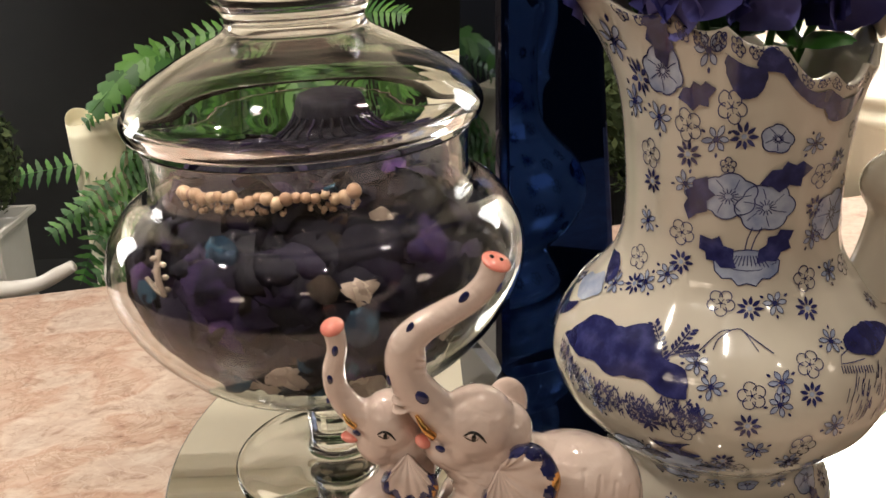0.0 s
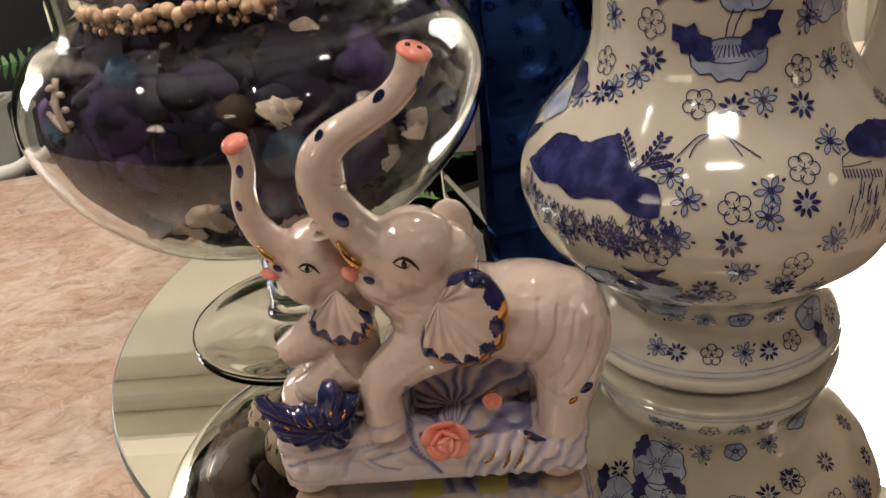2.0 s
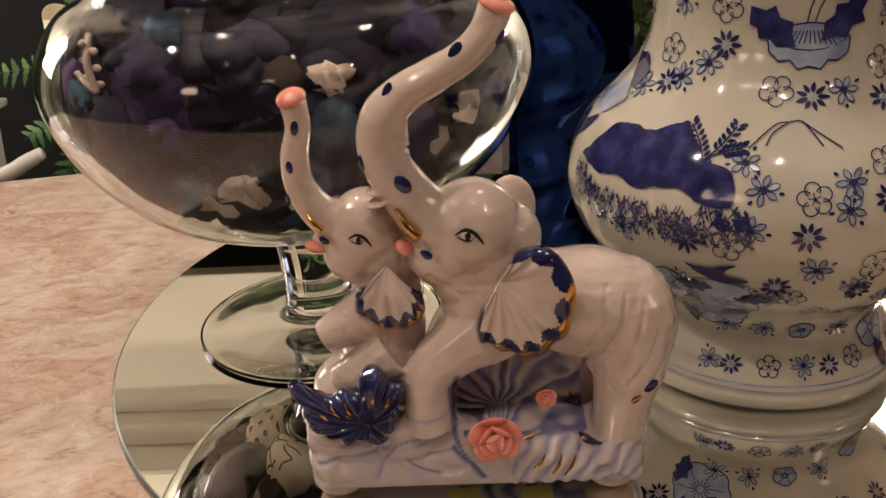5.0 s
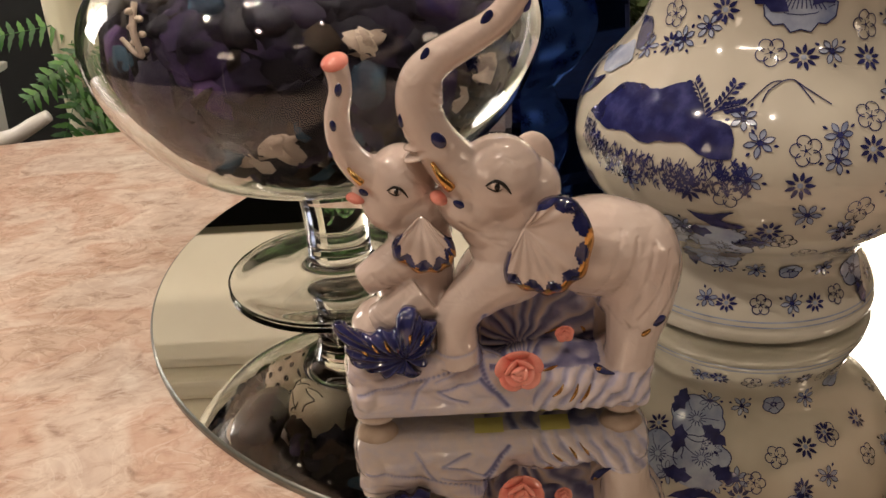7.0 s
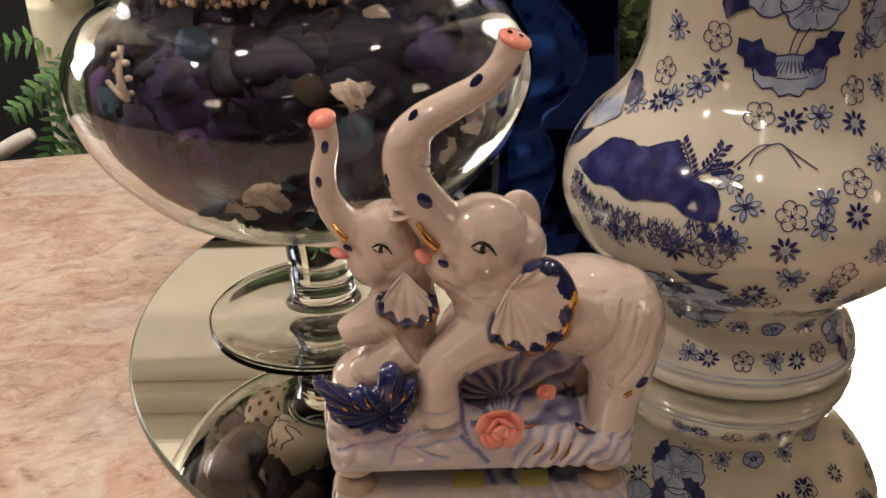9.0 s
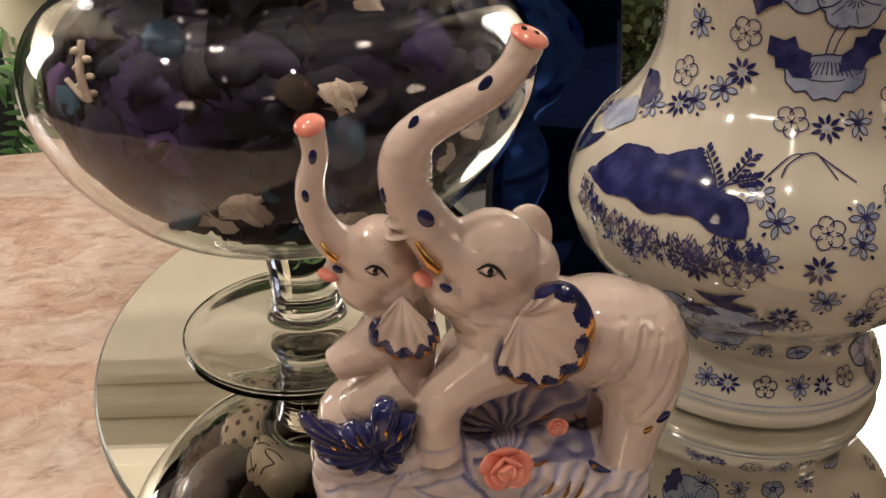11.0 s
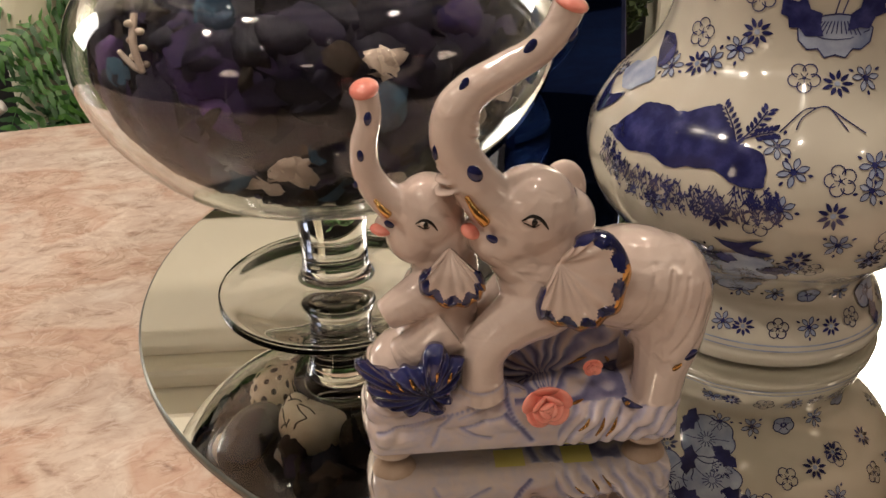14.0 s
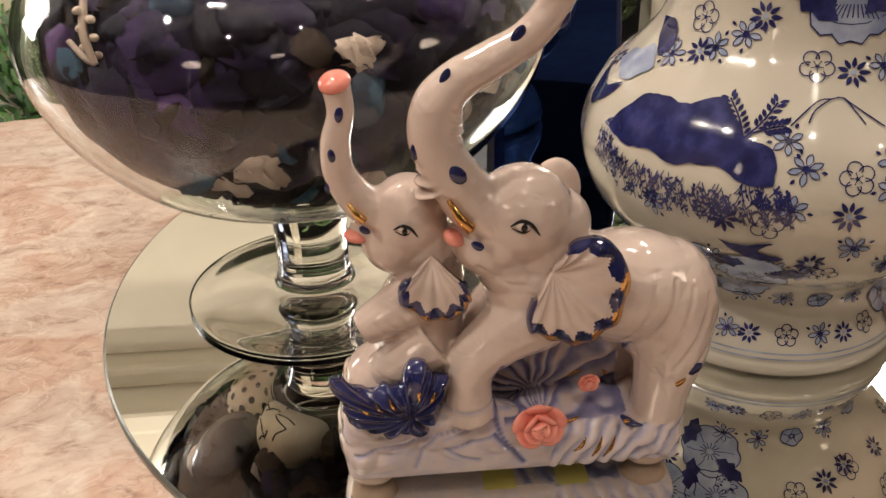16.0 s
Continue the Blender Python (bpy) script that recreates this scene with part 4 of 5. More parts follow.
def big_bloom(bm, deg, z, r, spin=0.0, lobes=6):
    """A pale peony with dark outlines and fine strokes at its heart."""
    outline = []
    for a in np.linspace(0, 2 * math.pi, 60, endpoint=False):
        k = r * (0.86 + 0.14 * abs(math.cos(lobes * (a - spin) / 2)))
        outline.append((k * math.cos(a) * 1.05, k * math.sin(a) * 0.9))
    paint_shape(bm, deg, z, outline, 1, 0.0005, 0.003)
    paint_line(bm, deg, z, outline + [outline[0]], 0.0006)
    for k in range(lobes):
        a = spin + 2 * math.pi * (k + 0.5) / lobes
        paint_line(bm, deg, z, [(r * t * math.cos(a + 0.25 * t), r * 0.9 * t * math.sin(a + 0.25 * t)) for t in (0.35, 0.55, 0.8)], 0.0004)
    for a in np.linspace(spin, spin + 2 * math.pi, 14, endpoint=False):
        paint_line(bm, deg, z, [(r * 0.12 * math.cos(a), r * 0.1 * math.sin(a)), (r * 0.36 * math.cos(a), r * 0.3 * math.sin(a))], 0.0005)


def cup_bloom(bm, deg, z, r):
    """A bell-shaped bloom seen from the side, hanging under two leaves."""
    o = [(-1.1, 0.15), (-0.85, 0.35), (-0.4, 0.55), (0, 0.6), (0.4, 0.55), (0.85, 0.35), (1.1, 0.15), (1.05, -0.25), (0.75, -0.45), (0.5, -0.42), (0.3, -0.68), (0, -0.6), (-0.3, -0.68), (-0.5, -0.42), (-0.8, -0.45), (-1.05, -0.2)]
    o = [(x * r, y * r) for x, y in o]
    paint_shape(bm, deg, z, o, 1, 0.0005, 0.003)
    paint_line(bm, deg, z, o + [o[0]], 0.0006)
    for a in np.linspace(-0.8, 0.8, 11):
        paint_line(bm, deg, z, [(a * r * 0.55, r * 0.38), (a * r * 0.9, r * (0.02 - 0.1 * a * a))], 0.0005)
    paint_line(bm, deg, z, [(-r, 0.1 * r), (-0.4 * r, -0.12 * r), (0, -0.16 * r), (0.4 * r, -0.12 * r), (r, 0.1 * r)], 0.0004)
    for s in (-1, 1):
        paint_line(bm, deg, z, [(s * 0.1 * r, 0.6 * r), (s * 0.12 * r + 0.08 * r, r), (0.25 * r + s * 0.15 * r, 1.4 * r)], 0.0006)


def leaf_shape(r, angle, lobes=3):
    q = [(-1.0, 0.0), (-0.55, 0.42), (-0.2, 0.38), (0.05, 0.62), (0.35, 0.40), (0.6, 0.5), (1.0, 0.05), (0.55, -0.18), (0.45, -0.5), (0.05, -0.32), (-0.35, -0.5), (-0.6, -0.2)]
    c, s = math.cos(angle), math.sin(angle)
    return [((x * c - y * s) * r, (x * s + y * c) * r) for x, y in q]


def patch(bm, deg, z, outline, mat):
    """A painted patch given by (degrees round, height in mm), with a brushed, uneven edge."""
    closed = [tuple(q) for q in spline(list(outline) + [outline[0]], 5)][:-1]
    outline = [(d + 0.9 * noise.noise(Vector((d * 0.35, h * 0.35, 1))), h + 0.9 * noise.noise(Vector((d * 0.35, h * 0.35, 9)))) for d, h in closed]
    rr = float(np.interp(z, PZ, PR))
    s0 = np.interp(z, PZ, PS)
    paint_shape(bm, deg, z, [(radians((d - deg + 180) % 360 - 180) * float(np.interp(h / 1000, PZ, PR)) * 0.5 + radians((d - deg + 180) % 360 - 180) * rr * 0.5, float(np.interp(h / 1000, PZ, PS) - s0)) for d, h in outline], mat, 0.0008)


DAISIES = [(-128, 233), (-103, 244), (-149, 214), (-129, 174), (-151, 156), (-96, 155), (-71, 153), (-79, 119), (-98, 105), (-126, 99), (-152, 268), (-62, 203), (-50, 226), (-104, 80), (-116, 23.5), (-76, 23.5), (-78, 60)]
BLOSSOMS = [(-109, 259), (-128, 248), (-150, 229), (-130, 190), (-155, 169), (-108, 157), (-68, 166), (-78, 132), (-97, 120), (-81, 91), (-176, 293), (-116, 99), (-61, 220), (-101, 24), (-64, 25), (-66, 58)]
STARS = [(-119, 286), (-161, 280), (-159, 255), (-143, 250), (-129, 217), (-152, 191), (-135, 166), (-145, 159), (-162, 152), (-85, 157), (-114, 132), (-109, 123), (-88, 126), (-89, 116), (-111, 107), (-95, 90), (-72, 101), (-69, 238)]
STARS += [(-52, 166), (-67, 139), (-62, 187), (-115, 242), (-145, 97), (-125, 24), (-87, 24.5), (-70, 41), (-105, 72), (-84, 80), (-104, 43), (-120, 43)]


def motif(name, paint, *args, label=""):
    """One painted motif as a part of the pitcher."""
    bm = bmesh.new()
    paint(bm, *args)
    return part(name, bm, [COBALT, PALE_BLUE], PITCHER, label)


def leafy(bm, d, h, r, a):
    paint_shape(bm, d, h, leaf_shape(r, a), 0, 0.0009)


def decorate():
    rnd = random.Random(4)
    names = {daisy: "painted_daisy", blossom: "painted_blossom", star: "painted_star"}
    for kind, spots, size in ((daisy, DAISIES, 0.0068), (blossom, BLOSSOMS, 0.0072), (star, STARS, 0.0066)):
        for k, (d, h) in enumerate(spots):
            motif(names[kind], kind, d, h / 1000, size if h > 45 else 0.0056, k * 0.7)
    # the side that only the mirrors see, scattered in the same manner
    for d in range(-35, 185, 17):
        for h in (24, 75, 96, 118, 140, 160, 185, 210, 235):
            if rnd.random() < 0.62:
                kind = (daisy, blossom, star)[rnd.randrange(3)]
                motif(names[kind], kind, d + rnd.uniform(-5, 5), (h + rnd.uniform(-6, 6)) / 1000 if h > 30 else 0.0245, 0.0062, rnd.uniform(0, 6))
    for d in range(-175, 175, 15):
        kind = (daisy, blossom, star)[rnd.randrange(3)]
        motif(names[kind], kind, d + rnd.uniform(-3, 3), 0.0745 + rnd.uniform(-0.004, 0.003), 0.0062, rnd.uniform(0, 6))
    for d in range(-140, 160, 24):
        kind = (daisy, blossom, star)[rnd.randrange(3)]
        motif(names[kind], kind, d + rnd.uniform(-4, 4), 0.060 + rnd.uniform(-0.003, 0.003), 0.0062, rnd.uniform(0, 6))
    for d, h, r, s, n in ((-108, 212.5, 0.0138, 0.4, 6), (-90, 206.5, 0.0145, 0.0, 6), (-139, 273.5, 0.0098, 0.8, 6), (-88, 242.5, 0.0080, 0.2, 5), (-48, 196, 0.0150, 0.2, 6), (-88, 42, 0.0058, 0.2, 5), (-48, 33, 0.0105, 0.2, 5)):
        motif("painted_peony", big_bloom, d, h / 1000, r, s, n, label="pale blue peony wash with navy outline")
    motif("painted_peony", cup_bloom, -97, 0.1750, 0.0150, label="pale blue drooping bloom with navy strokes")
    for d, h, r, a in ((-122, 210, 0.0130, 1.2), (-81, 222, 0.0140, 0.2), (-111, 182.5, 0.0125, 2.4), (-83.5, 184.5, 0.0125, 0.7), (-138, 288, 0.0105, 1.7), (-124, 263, 0.0100, 0.3), (-46, 21, 0.0080, 1.6)):
        motif("painted_leaf", leafy, d, h / 1000, r, a)
    motif("painted_blossom", blossom, -109, 0.2290, 0.0040, 0.3)
    for d, h in ((-134, 70), (-118, 66), (-124, 52), (20, 200), (60, 120), (100, 200), (140, 130), (150, 80)):
        motif("painted_peony", big_bloom, d, h / 1000, 0.0150, d * 0.1, 6, label="pale blue peony wash with navy outline")
        motif("painted_leaf", leafy, d - 10, h / 1000 - 0.005, 0.0085, d)
        motif("painted_leaf", leafy, d + 9, h / 1000 + 0.005, 0.0085, d + 2)
    motif("painted_patch", patch, -139, 0.126, [(-171, 119), (-166, 125), (-159, 136), (-152, 138), (-144, 138), (-138, 142), (-134, 142), (-128, 136), (-124, 131), (-119, 130), (-116, 124), (-115.5, 116), (-121, 114.5), (-129, 119), (-136, 118), (-142, 116), (-150, 118), (-158, 116), (-165, 118)], 0, label="dark cobalt painted patch")
    motif("painted_patch", patch, -117, 0.084, [(-127, 88), (-121, 86.5), (-114, 90), (-117, 84), (-110, 82), (-116.5, 79), (-122, 82)], 0, label="dark cobalt painted patch")
    motif("painted_patch", patch, -118, 0.074, [(-126, 76), (-120.5, 80), (-111, 77), (-112, 73), (-124, 68)], 1, label="pale blue painted patch")
    motif("painted_patch", patch, -170, 0.142, [(-190, 140), (-186, 146), (-180, 148), (-175, 152), (-170, 149), (-166, 145), (-169, 141), (-175, 136), (-181, 137)], 1, label="pale blue painted patch")
    motif("painted_patch", patch, -171, 0.157, [(-182, 163), (-171, 163), (-164, 155), (-168, 149), (-175, 154)], 0, label="dark cobalt painted patch")
    motif("painted_patch", patch, -183, 0.129, [(-192, 136), (-182, 131), (-174, 135), (-177, 127), (-187, 120)], 0, label="dark cobalt painted patch")
    motif("painted_patch", patch, -50, 0.134, [(-61.6, 138), (-54, 141), (-45.4, 140), (-36.7, 134), (-44, 128.5), (-52.4, 128), (-62, 133)], 0, label="dark cobalt painted patch")
    # cloud border below the rim
    motif("painted_patch", patch, -110, 0.283, [(-125, 301), (-110, 294), (-105, 294), (-100, 285), (-96, 276), (-101, 267), (-109, 269), (-112.6, 277), (-109.7, 286), (-119, 295)], 0, label="dark cobalt painted patch")
    motif("painted_patch", patch, -74, 0.262, [(-97, 278), (-94, 273), (-78, 267.5), (-62, 264), (-47, 262), (-42, 258), (-46, 251), (-55, 248), (-63, 246.5), (-68, 252), (-72, 255.5), (-80, 261), (-90, 264), (-101, 267)], 0, label="dark cobalt painted patch")
    motif("painted_patch", patch, -160, 0.296, [(-195, 306), (-175, 305), (-150, 303), (-130, 300), (-126, 296), (-140, 298), (-152, 294), (-160, 299), (-170, 294), (-180, 300), (-192, 298)], 0, label="dark cobalt painted patch")
    # fine pen work: grasses under the rock, sprig, hills, foot rings
    bm = bmesh.new()
    base = [(-169, 112), (-156, 109), (-141, 109), (-130, 110), (-122, 108), (-112, 109)]
    for k in range(330):
        d = rnd.uniform(-171, -110)
        h = np.interp(d, [q[0] for q in base], [q[1] for q in base]) + rnd.uniform(-9, 5) - (4 if -160 < d < -125 else 0)
        lean = rnd.choice((-1, 1)) * rnd.uniform(0.3, 0.9)
        n = rnd.uniform(0.0016, 0.0030)
        paint_line(bm, d, h / 1000, [(-n * lean, -n), (0, 0), (n * lean * 0.5, n)], 0.0005)
        paint_shape(bm, d, h / 1000, petal(rnd.uniform(0, 6), 0, 0.0024, 0.0006, 3), 0, 0.0006, 0.02)
    for k in range(70):
        d, h = rnd.uniform(-68, -38), rnd.uniform(98, 122)
        n = rnd.uniform(0.002, 0.004)
        paint_line(bm, d, h / 1000, [(-n * rnd.uniform(0.2, 0.9), -n), (0, 0), (n * 0.5, n)], 0.0006)
    for k in range(12):
        paint_line(bm, -67 + k * 1.1, 0.127 - k * 0.0004, [(0, 0.002), (0, -0.002)], 0.0007)
    paint_line(bm, -63, 0.131, [(0.003, 0.004), (-0.004, 0.002), (-0.006, -0.002), (0.0, -0.003), (0.010, -0.0035)], 0.0006)
    for stem, lean in (([(0.001, -0.006), (0.0, 0.0), (-0.004, 0.009), (-0.010, 0.017)], 1), ([(0.0, 0.001), (0.005, 0.008), (0.009, 0.018)], -1), ([(0.002, 0.003), (0.008, 0.006), (0.014, 0.008)], -1)):
        way = [tuple(q) for q in spline(stem, 4)]
        paint_line(bm, -125, 0.1305, way, 0.0008)
        for k in range(3, len(way)):
            u, v = way[k]
            du, dv = way[k][0] - way[k - 1][0], way[k][1] - way[k - 1][1]
            a = math.atan2(dv, du)
            for side in (-0.9, 0.9):
                paint_shape(bm, -125, 0.1305, [(u + p, v + q) for p, q in petal(a + side, 0.0006, 0.0046, 0.0009, 4)], 0, 0.0005, 0.02)
    for line in ([(-0.0155, -0.008), (-0.008, 0.001), (-0.004, 0.0045), (0, 0.005)], [(-0.0085, -0.006), (-0.006, 0.0), (0, 0.005)], [(0, 0.005), (0.005, 0.0055), (0.0095, 0.0), (0.0135, -0.006)], [(0.005, 0.0055), (0.012, 0.0), (0.021, -0.007)]):
        paint_line(bm, -103.5, 0.1425, [tuple(q) for q in spline(line, 3)], 0.0006)
    for h in (0.0152, 0.0125):
        ring = [on_vase(d, h, 0, 0, 0.0003) for d in range(-180, 181, 4)]
        ring2 = [on_vase(d, h + 0.0007, 0, 0, 0.0003) for d in range(-180, 181, 4)]
        va, vb = [bm.verts.new(q) for q in ring], [bm.verts.new(q) for q in ring2]
        for i in range(len(va) - 1):
            bm.faces.new((va[i], va[i + 1], vb[i + 1], vb[i])).material_index = 1
    for d in range(-150, -30, 7):
        blossom(bm, d, float(np.interp(-abs(d), [-150, -95, -80, -60, -30], [0.298, 0.285, 0.271, 0.267, 0.268])), 0.0034, d)
    tagged(part("painted_penwork", bm, [COBALT, PALE_BLUE], PITCHER, "fine navy grasses, sprigs and hill lines"), kind="stuff")


decorate()

# ---- what fills the jar ----


def jar_inside(z):
    """The free radius inside the bowl at a height."""
    return float(np.interp(z, [0.0745, 0.0775, 0.0885, 0.1045, 0.1255, 0.150, 0.172, 0.187, 0.1955, 0.202, 0.235], [0.0, 0.053, 0.080, 0.1005, 0.116, 0.1235, 0.1205, 0.1095, 0.0965, 0.091, 0.091]))


def petal_sheet(bm, centre, out, length, width, curl, rnd, mat):
    """A dried petal: a small curled sheet with a ragged edge."""
    n = Vector(out).normalized()
    u = n.orthogonal().normalized()
    u = Vector((-n.y, n.x, 0.001)).normalized() if abs(n.z) < 0.9 else u
    u = (Matrix.Rotation(rnd.gauss(0, 0.7) if abs(n.z) < 0.9 else rnd.uniform(0, 6.28), 3, n) @ u).normalized()
    w = n.cross(u)
    rows = []
    for i in range(8):
        t = i / 7
        half = width * (math.sin(math.pi * (0.06 + 0.88 * t)) ** 0.75) * rnd.uniform(0.88, 1.08)
        row = []
        for j in (-1, -0.5, 0, 0.5, 1):
            bend = curl * length * ((t - 0.5) ** 2 * 1.6 + 0.5 * j * j * width / length + 0.12 * math.sin(7 * t + 3 * j)) + rnd.uniform(-0.0006, 0.0006)
            row.append(bm.verts.new(Vector(centre) + u * (t - 0.5) * length + w * j * half - n * bend))
        rows.append(row)
    for a, b in zip(rows, rows[1:]):
        for j in range(4):
            bm.faces.new((a[j], a[j + 1], b[j + 1], b[j])).material_index = mat


def potpourri():
    rnd = random.Random(11)
    bm = bmesh.new()
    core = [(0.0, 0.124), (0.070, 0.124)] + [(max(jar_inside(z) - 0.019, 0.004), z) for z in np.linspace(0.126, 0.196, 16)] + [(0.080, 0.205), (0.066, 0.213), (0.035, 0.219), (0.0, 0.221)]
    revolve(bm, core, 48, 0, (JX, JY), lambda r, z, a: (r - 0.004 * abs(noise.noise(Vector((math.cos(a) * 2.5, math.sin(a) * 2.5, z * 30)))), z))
    for k in range(1050):
        z = rnd.uniform(0.084, 0.135) if k < 300 else rnd.uniform(0.112, 0.203) if k < 780 else rnd.uniform(0.205, 0.222)
        a = rnd.uniform(0, 2 * math.pi)
        top = z > 0.2045
        r = (jar_inside(z) - rnd.uniform(0.003, 0.008)) if not top else rnd.uniform(0.0, 0.085)
        out = Vector((math.cos(a), math.sin(a), (z - 0.15) * 8)) if not top else Vector((rnd.uniform(-0.5, 0.5), rnd.uniform(-0.5, 0.5), 1))
        out += Vector((rnd.uniform(-0.5, 0.5), rnd.uniform(-0.5, 0.5), rnd.uniform(-0.5, 0.5)))
        c = Vector((JX + r * math.cos(a), JY + r * math.sin(a), z))
        if z < 0.10:
            c.x, c.y = JX + (r - 0.006) * math.cos(a), JY + (r - 0.006) * math.sin(a)
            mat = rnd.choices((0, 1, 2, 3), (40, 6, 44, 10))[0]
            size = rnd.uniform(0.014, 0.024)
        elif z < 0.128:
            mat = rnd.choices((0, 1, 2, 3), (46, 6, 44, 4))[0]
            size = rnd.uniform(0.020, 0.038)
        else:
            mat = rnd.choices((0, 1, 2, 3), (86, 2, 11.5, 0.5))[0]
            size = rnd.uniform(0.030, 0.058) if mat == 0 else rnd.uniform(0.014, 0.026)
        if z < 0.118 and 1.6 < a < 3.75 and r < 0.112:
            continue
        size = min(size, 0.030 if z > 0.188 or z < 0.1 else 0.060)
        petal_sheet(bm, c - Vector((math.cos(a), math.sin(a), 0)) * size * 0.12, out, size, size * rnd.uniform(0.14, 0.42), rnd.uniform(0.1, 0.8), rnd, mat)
    for v in bm.verts:
        x, y = v.co.x - JX, v.co.y - JY
        far, room = math.hypot(x, y), jar_inside(v.co.z) - 0.0055
        if far > room > 0:
            v.co.x, v.co.y = JX + x * room / far, JY + y * room / far
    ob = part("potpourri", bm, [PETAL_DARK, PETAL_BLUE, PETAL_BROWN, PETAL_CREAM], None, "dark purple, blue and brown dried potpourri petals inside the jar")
    tagged(ob, category="potpourri", kind="stuff")


potpourri()


def press(c, gap=0.0035):
    """The place beside the glass at the same height and bearing."""
    x, y = c[0] - JX, c[1] - JY
    k = (jar_inside(c[2]) - gap) / math.hypot(x, y)
    return Vector((JX + x * k, JY + y * k, c[2]))


def single(name, bm, mat, label, category, group=""):
    return tagged(part(name, bm, mat), label, category, group)


def pod_ball(centre, r):
    """A pale carved ball with rows of round pits."""
    bm = bmesh.new()
    ball(bm, centre, (r, r, r), u=32, v=20)
    rnd = random.Random(2)
    for k in range(60):
        g = math.acos(1 - 2 * (k + 0.5) / 60)
        a = k * 2.39996
        n = Vector((math.sin(g) * math.cos(a), math.sin(g) * math.sin(a), math.cos(g)))
        m = Matrix.Translation(Vector(centre) + n * r) @ n.to_track_quat("Z", "Y").to_matrix().to_4x4()
        w = r * rnd.uniform(0.09, 0.16)
        ring = []
        for q, (rr, hh) in enumerate(((1.45, -0.12), (1.2, 0.20), (0.95, 0.18), (0.85, 0.06))):
            ring.append([bm.verts.new(m @ Vector((w * rr * math.cos(t), w * rr * math.sin(t), w * hh))) for t in np.linspace(0, 6.283, 11)[:-1]])
        for p, q in zip(ring, ring[1:]):
            for i in range(10):
                bm.faces.new((p[i], p[(i + 1) % 10], q[(i + 1) % 10], q[i]))
        bm.faces.new([v for v in ring[-1]]).material_index = 1
    return single("carved_pod", bm, [BALL_CREAM, PETAL_BROWN], "pale dried pod with round pits inside the jar", "dried pod")


pod_ball((-0.113, 0.563, 0.1085), 0.0215)
bm = bmesh.new()
ball(bm, (-0.089, 0.520, 0.1000), (0.0225, 0.0225, 0.0225), u=32, v=20)
rr = random.Random(5)
for k in range(16):
    n = Vector((rr.uniform(-1, 1), rr.uniform(-1, 1), rr.uniform(-1, 0.6))).normalized()
    s = n.orthogonal().normalized()
    line = []
    for j in range(4):
        n = (n + s * 0.22 + Vector((rr.uniform(-0.1, 0.1), rr.uniform(-0.1, 0.1), rr.uniform(-0.1, 0.1)))).normalized()
        line.append((*(Vector((-0.089, 0.520, 0.1000)) + n * 0.0224), 0.0006))
    tube(bm, line, 6, 1, 4)
single("veined_ball", bm, [BALL_CREAM, PETAL_BROWN], "cream ball with brown scratched veins inside the jar", "decorative ball")
bm = bmesh.new()
ball(bm, (-0.131, 0.518, 0.1090), (0.0170, 0.0170, 0.0265), (35, -50, 0), u=28, v=18)
single("dark_egg", bm, DARK_STONE, "polished dark grey stone egg inside the jar", "stone egg")
bm = bmesh.new()
ball(bm, (-0.038, 0.545, 0.1000), (0.0190, 0.0190, 0.0190), u=24, v=16)
single("striped_ball", bm, BALL_CREAM, "cream and brown wooden ball inside the jar", "decorative ball")
for x, y, z, r, mat, label in ((-0.066, 0.578, 0.0985, 0.0200, PETAL_BROWN, "brown woven ball inside the jar"), (-0.052, 0.496, 0.0985, 0.0190, PETAL_BROWN, "brown woven ball inside the jar"), (-0.030, 0.580, 0.1050, 0.0190, BALL_CREAM, "cream dried ball inside the jar"), (-0.145, 0.520, 0.1190, 0.0120, BALL_CREAM, "small cream dried pod inside the jar"), (-0.120, 0.612, 0.1260, 0.0130, BALL_CREAM, "small cream dried pod inside the jar"), (-0.072, 0.615, 0.1220, 0.0160, PETAL_DARK, "dark purple dried ball inside the jar")):
    bm = bmesh.new()
    for v in ball(bm, (x, y, z), (r, r, r), u=32, v=20):
        n = (v.co - Vector((x, y, z))).normalized()
        v.co += n * r * (0.10 * noise.noise(n * 5 + Vector((x * 90, 0, 0))) - 0.05 * abs(noise.noise(n * 11)))
    single("dried_ball", bm, mat, label, "dried ball")
# string of seed beads below the rim
bm = bmesh.new()
rr = random.Random(8)
for k in range(22):
    a = radians(-138 + 3.4 * k)
    r = 0.085 + rr.uniform(-0.002, 0.001)
    s = rr.uniform(0.0028, 0.0042)
    ball(bm, (JX + r * math.cos(a), JY + r * math.sin(a), 0.2150 + rr.uniform(-0.002, 0.002)), (s, s, s * 1.1), (rr.uniform(0, 90), 0, 0), u=12, v=8)
    for j in range(3):
        ball(bm, (JX + r * math.cos(a) + rr.uniform(-0.003, 0.003), JY + r * math.sin(a) + rr.uniform(0.0, 0.004), 0.2095 + rr.uniform(-0.003, 0.002)), (0.0016, 0.0016, 0.0018), u=8, v=6)
single("seed_bead_string", bm, BEAD, "string of tan dried seed beads in the jar", "beads")
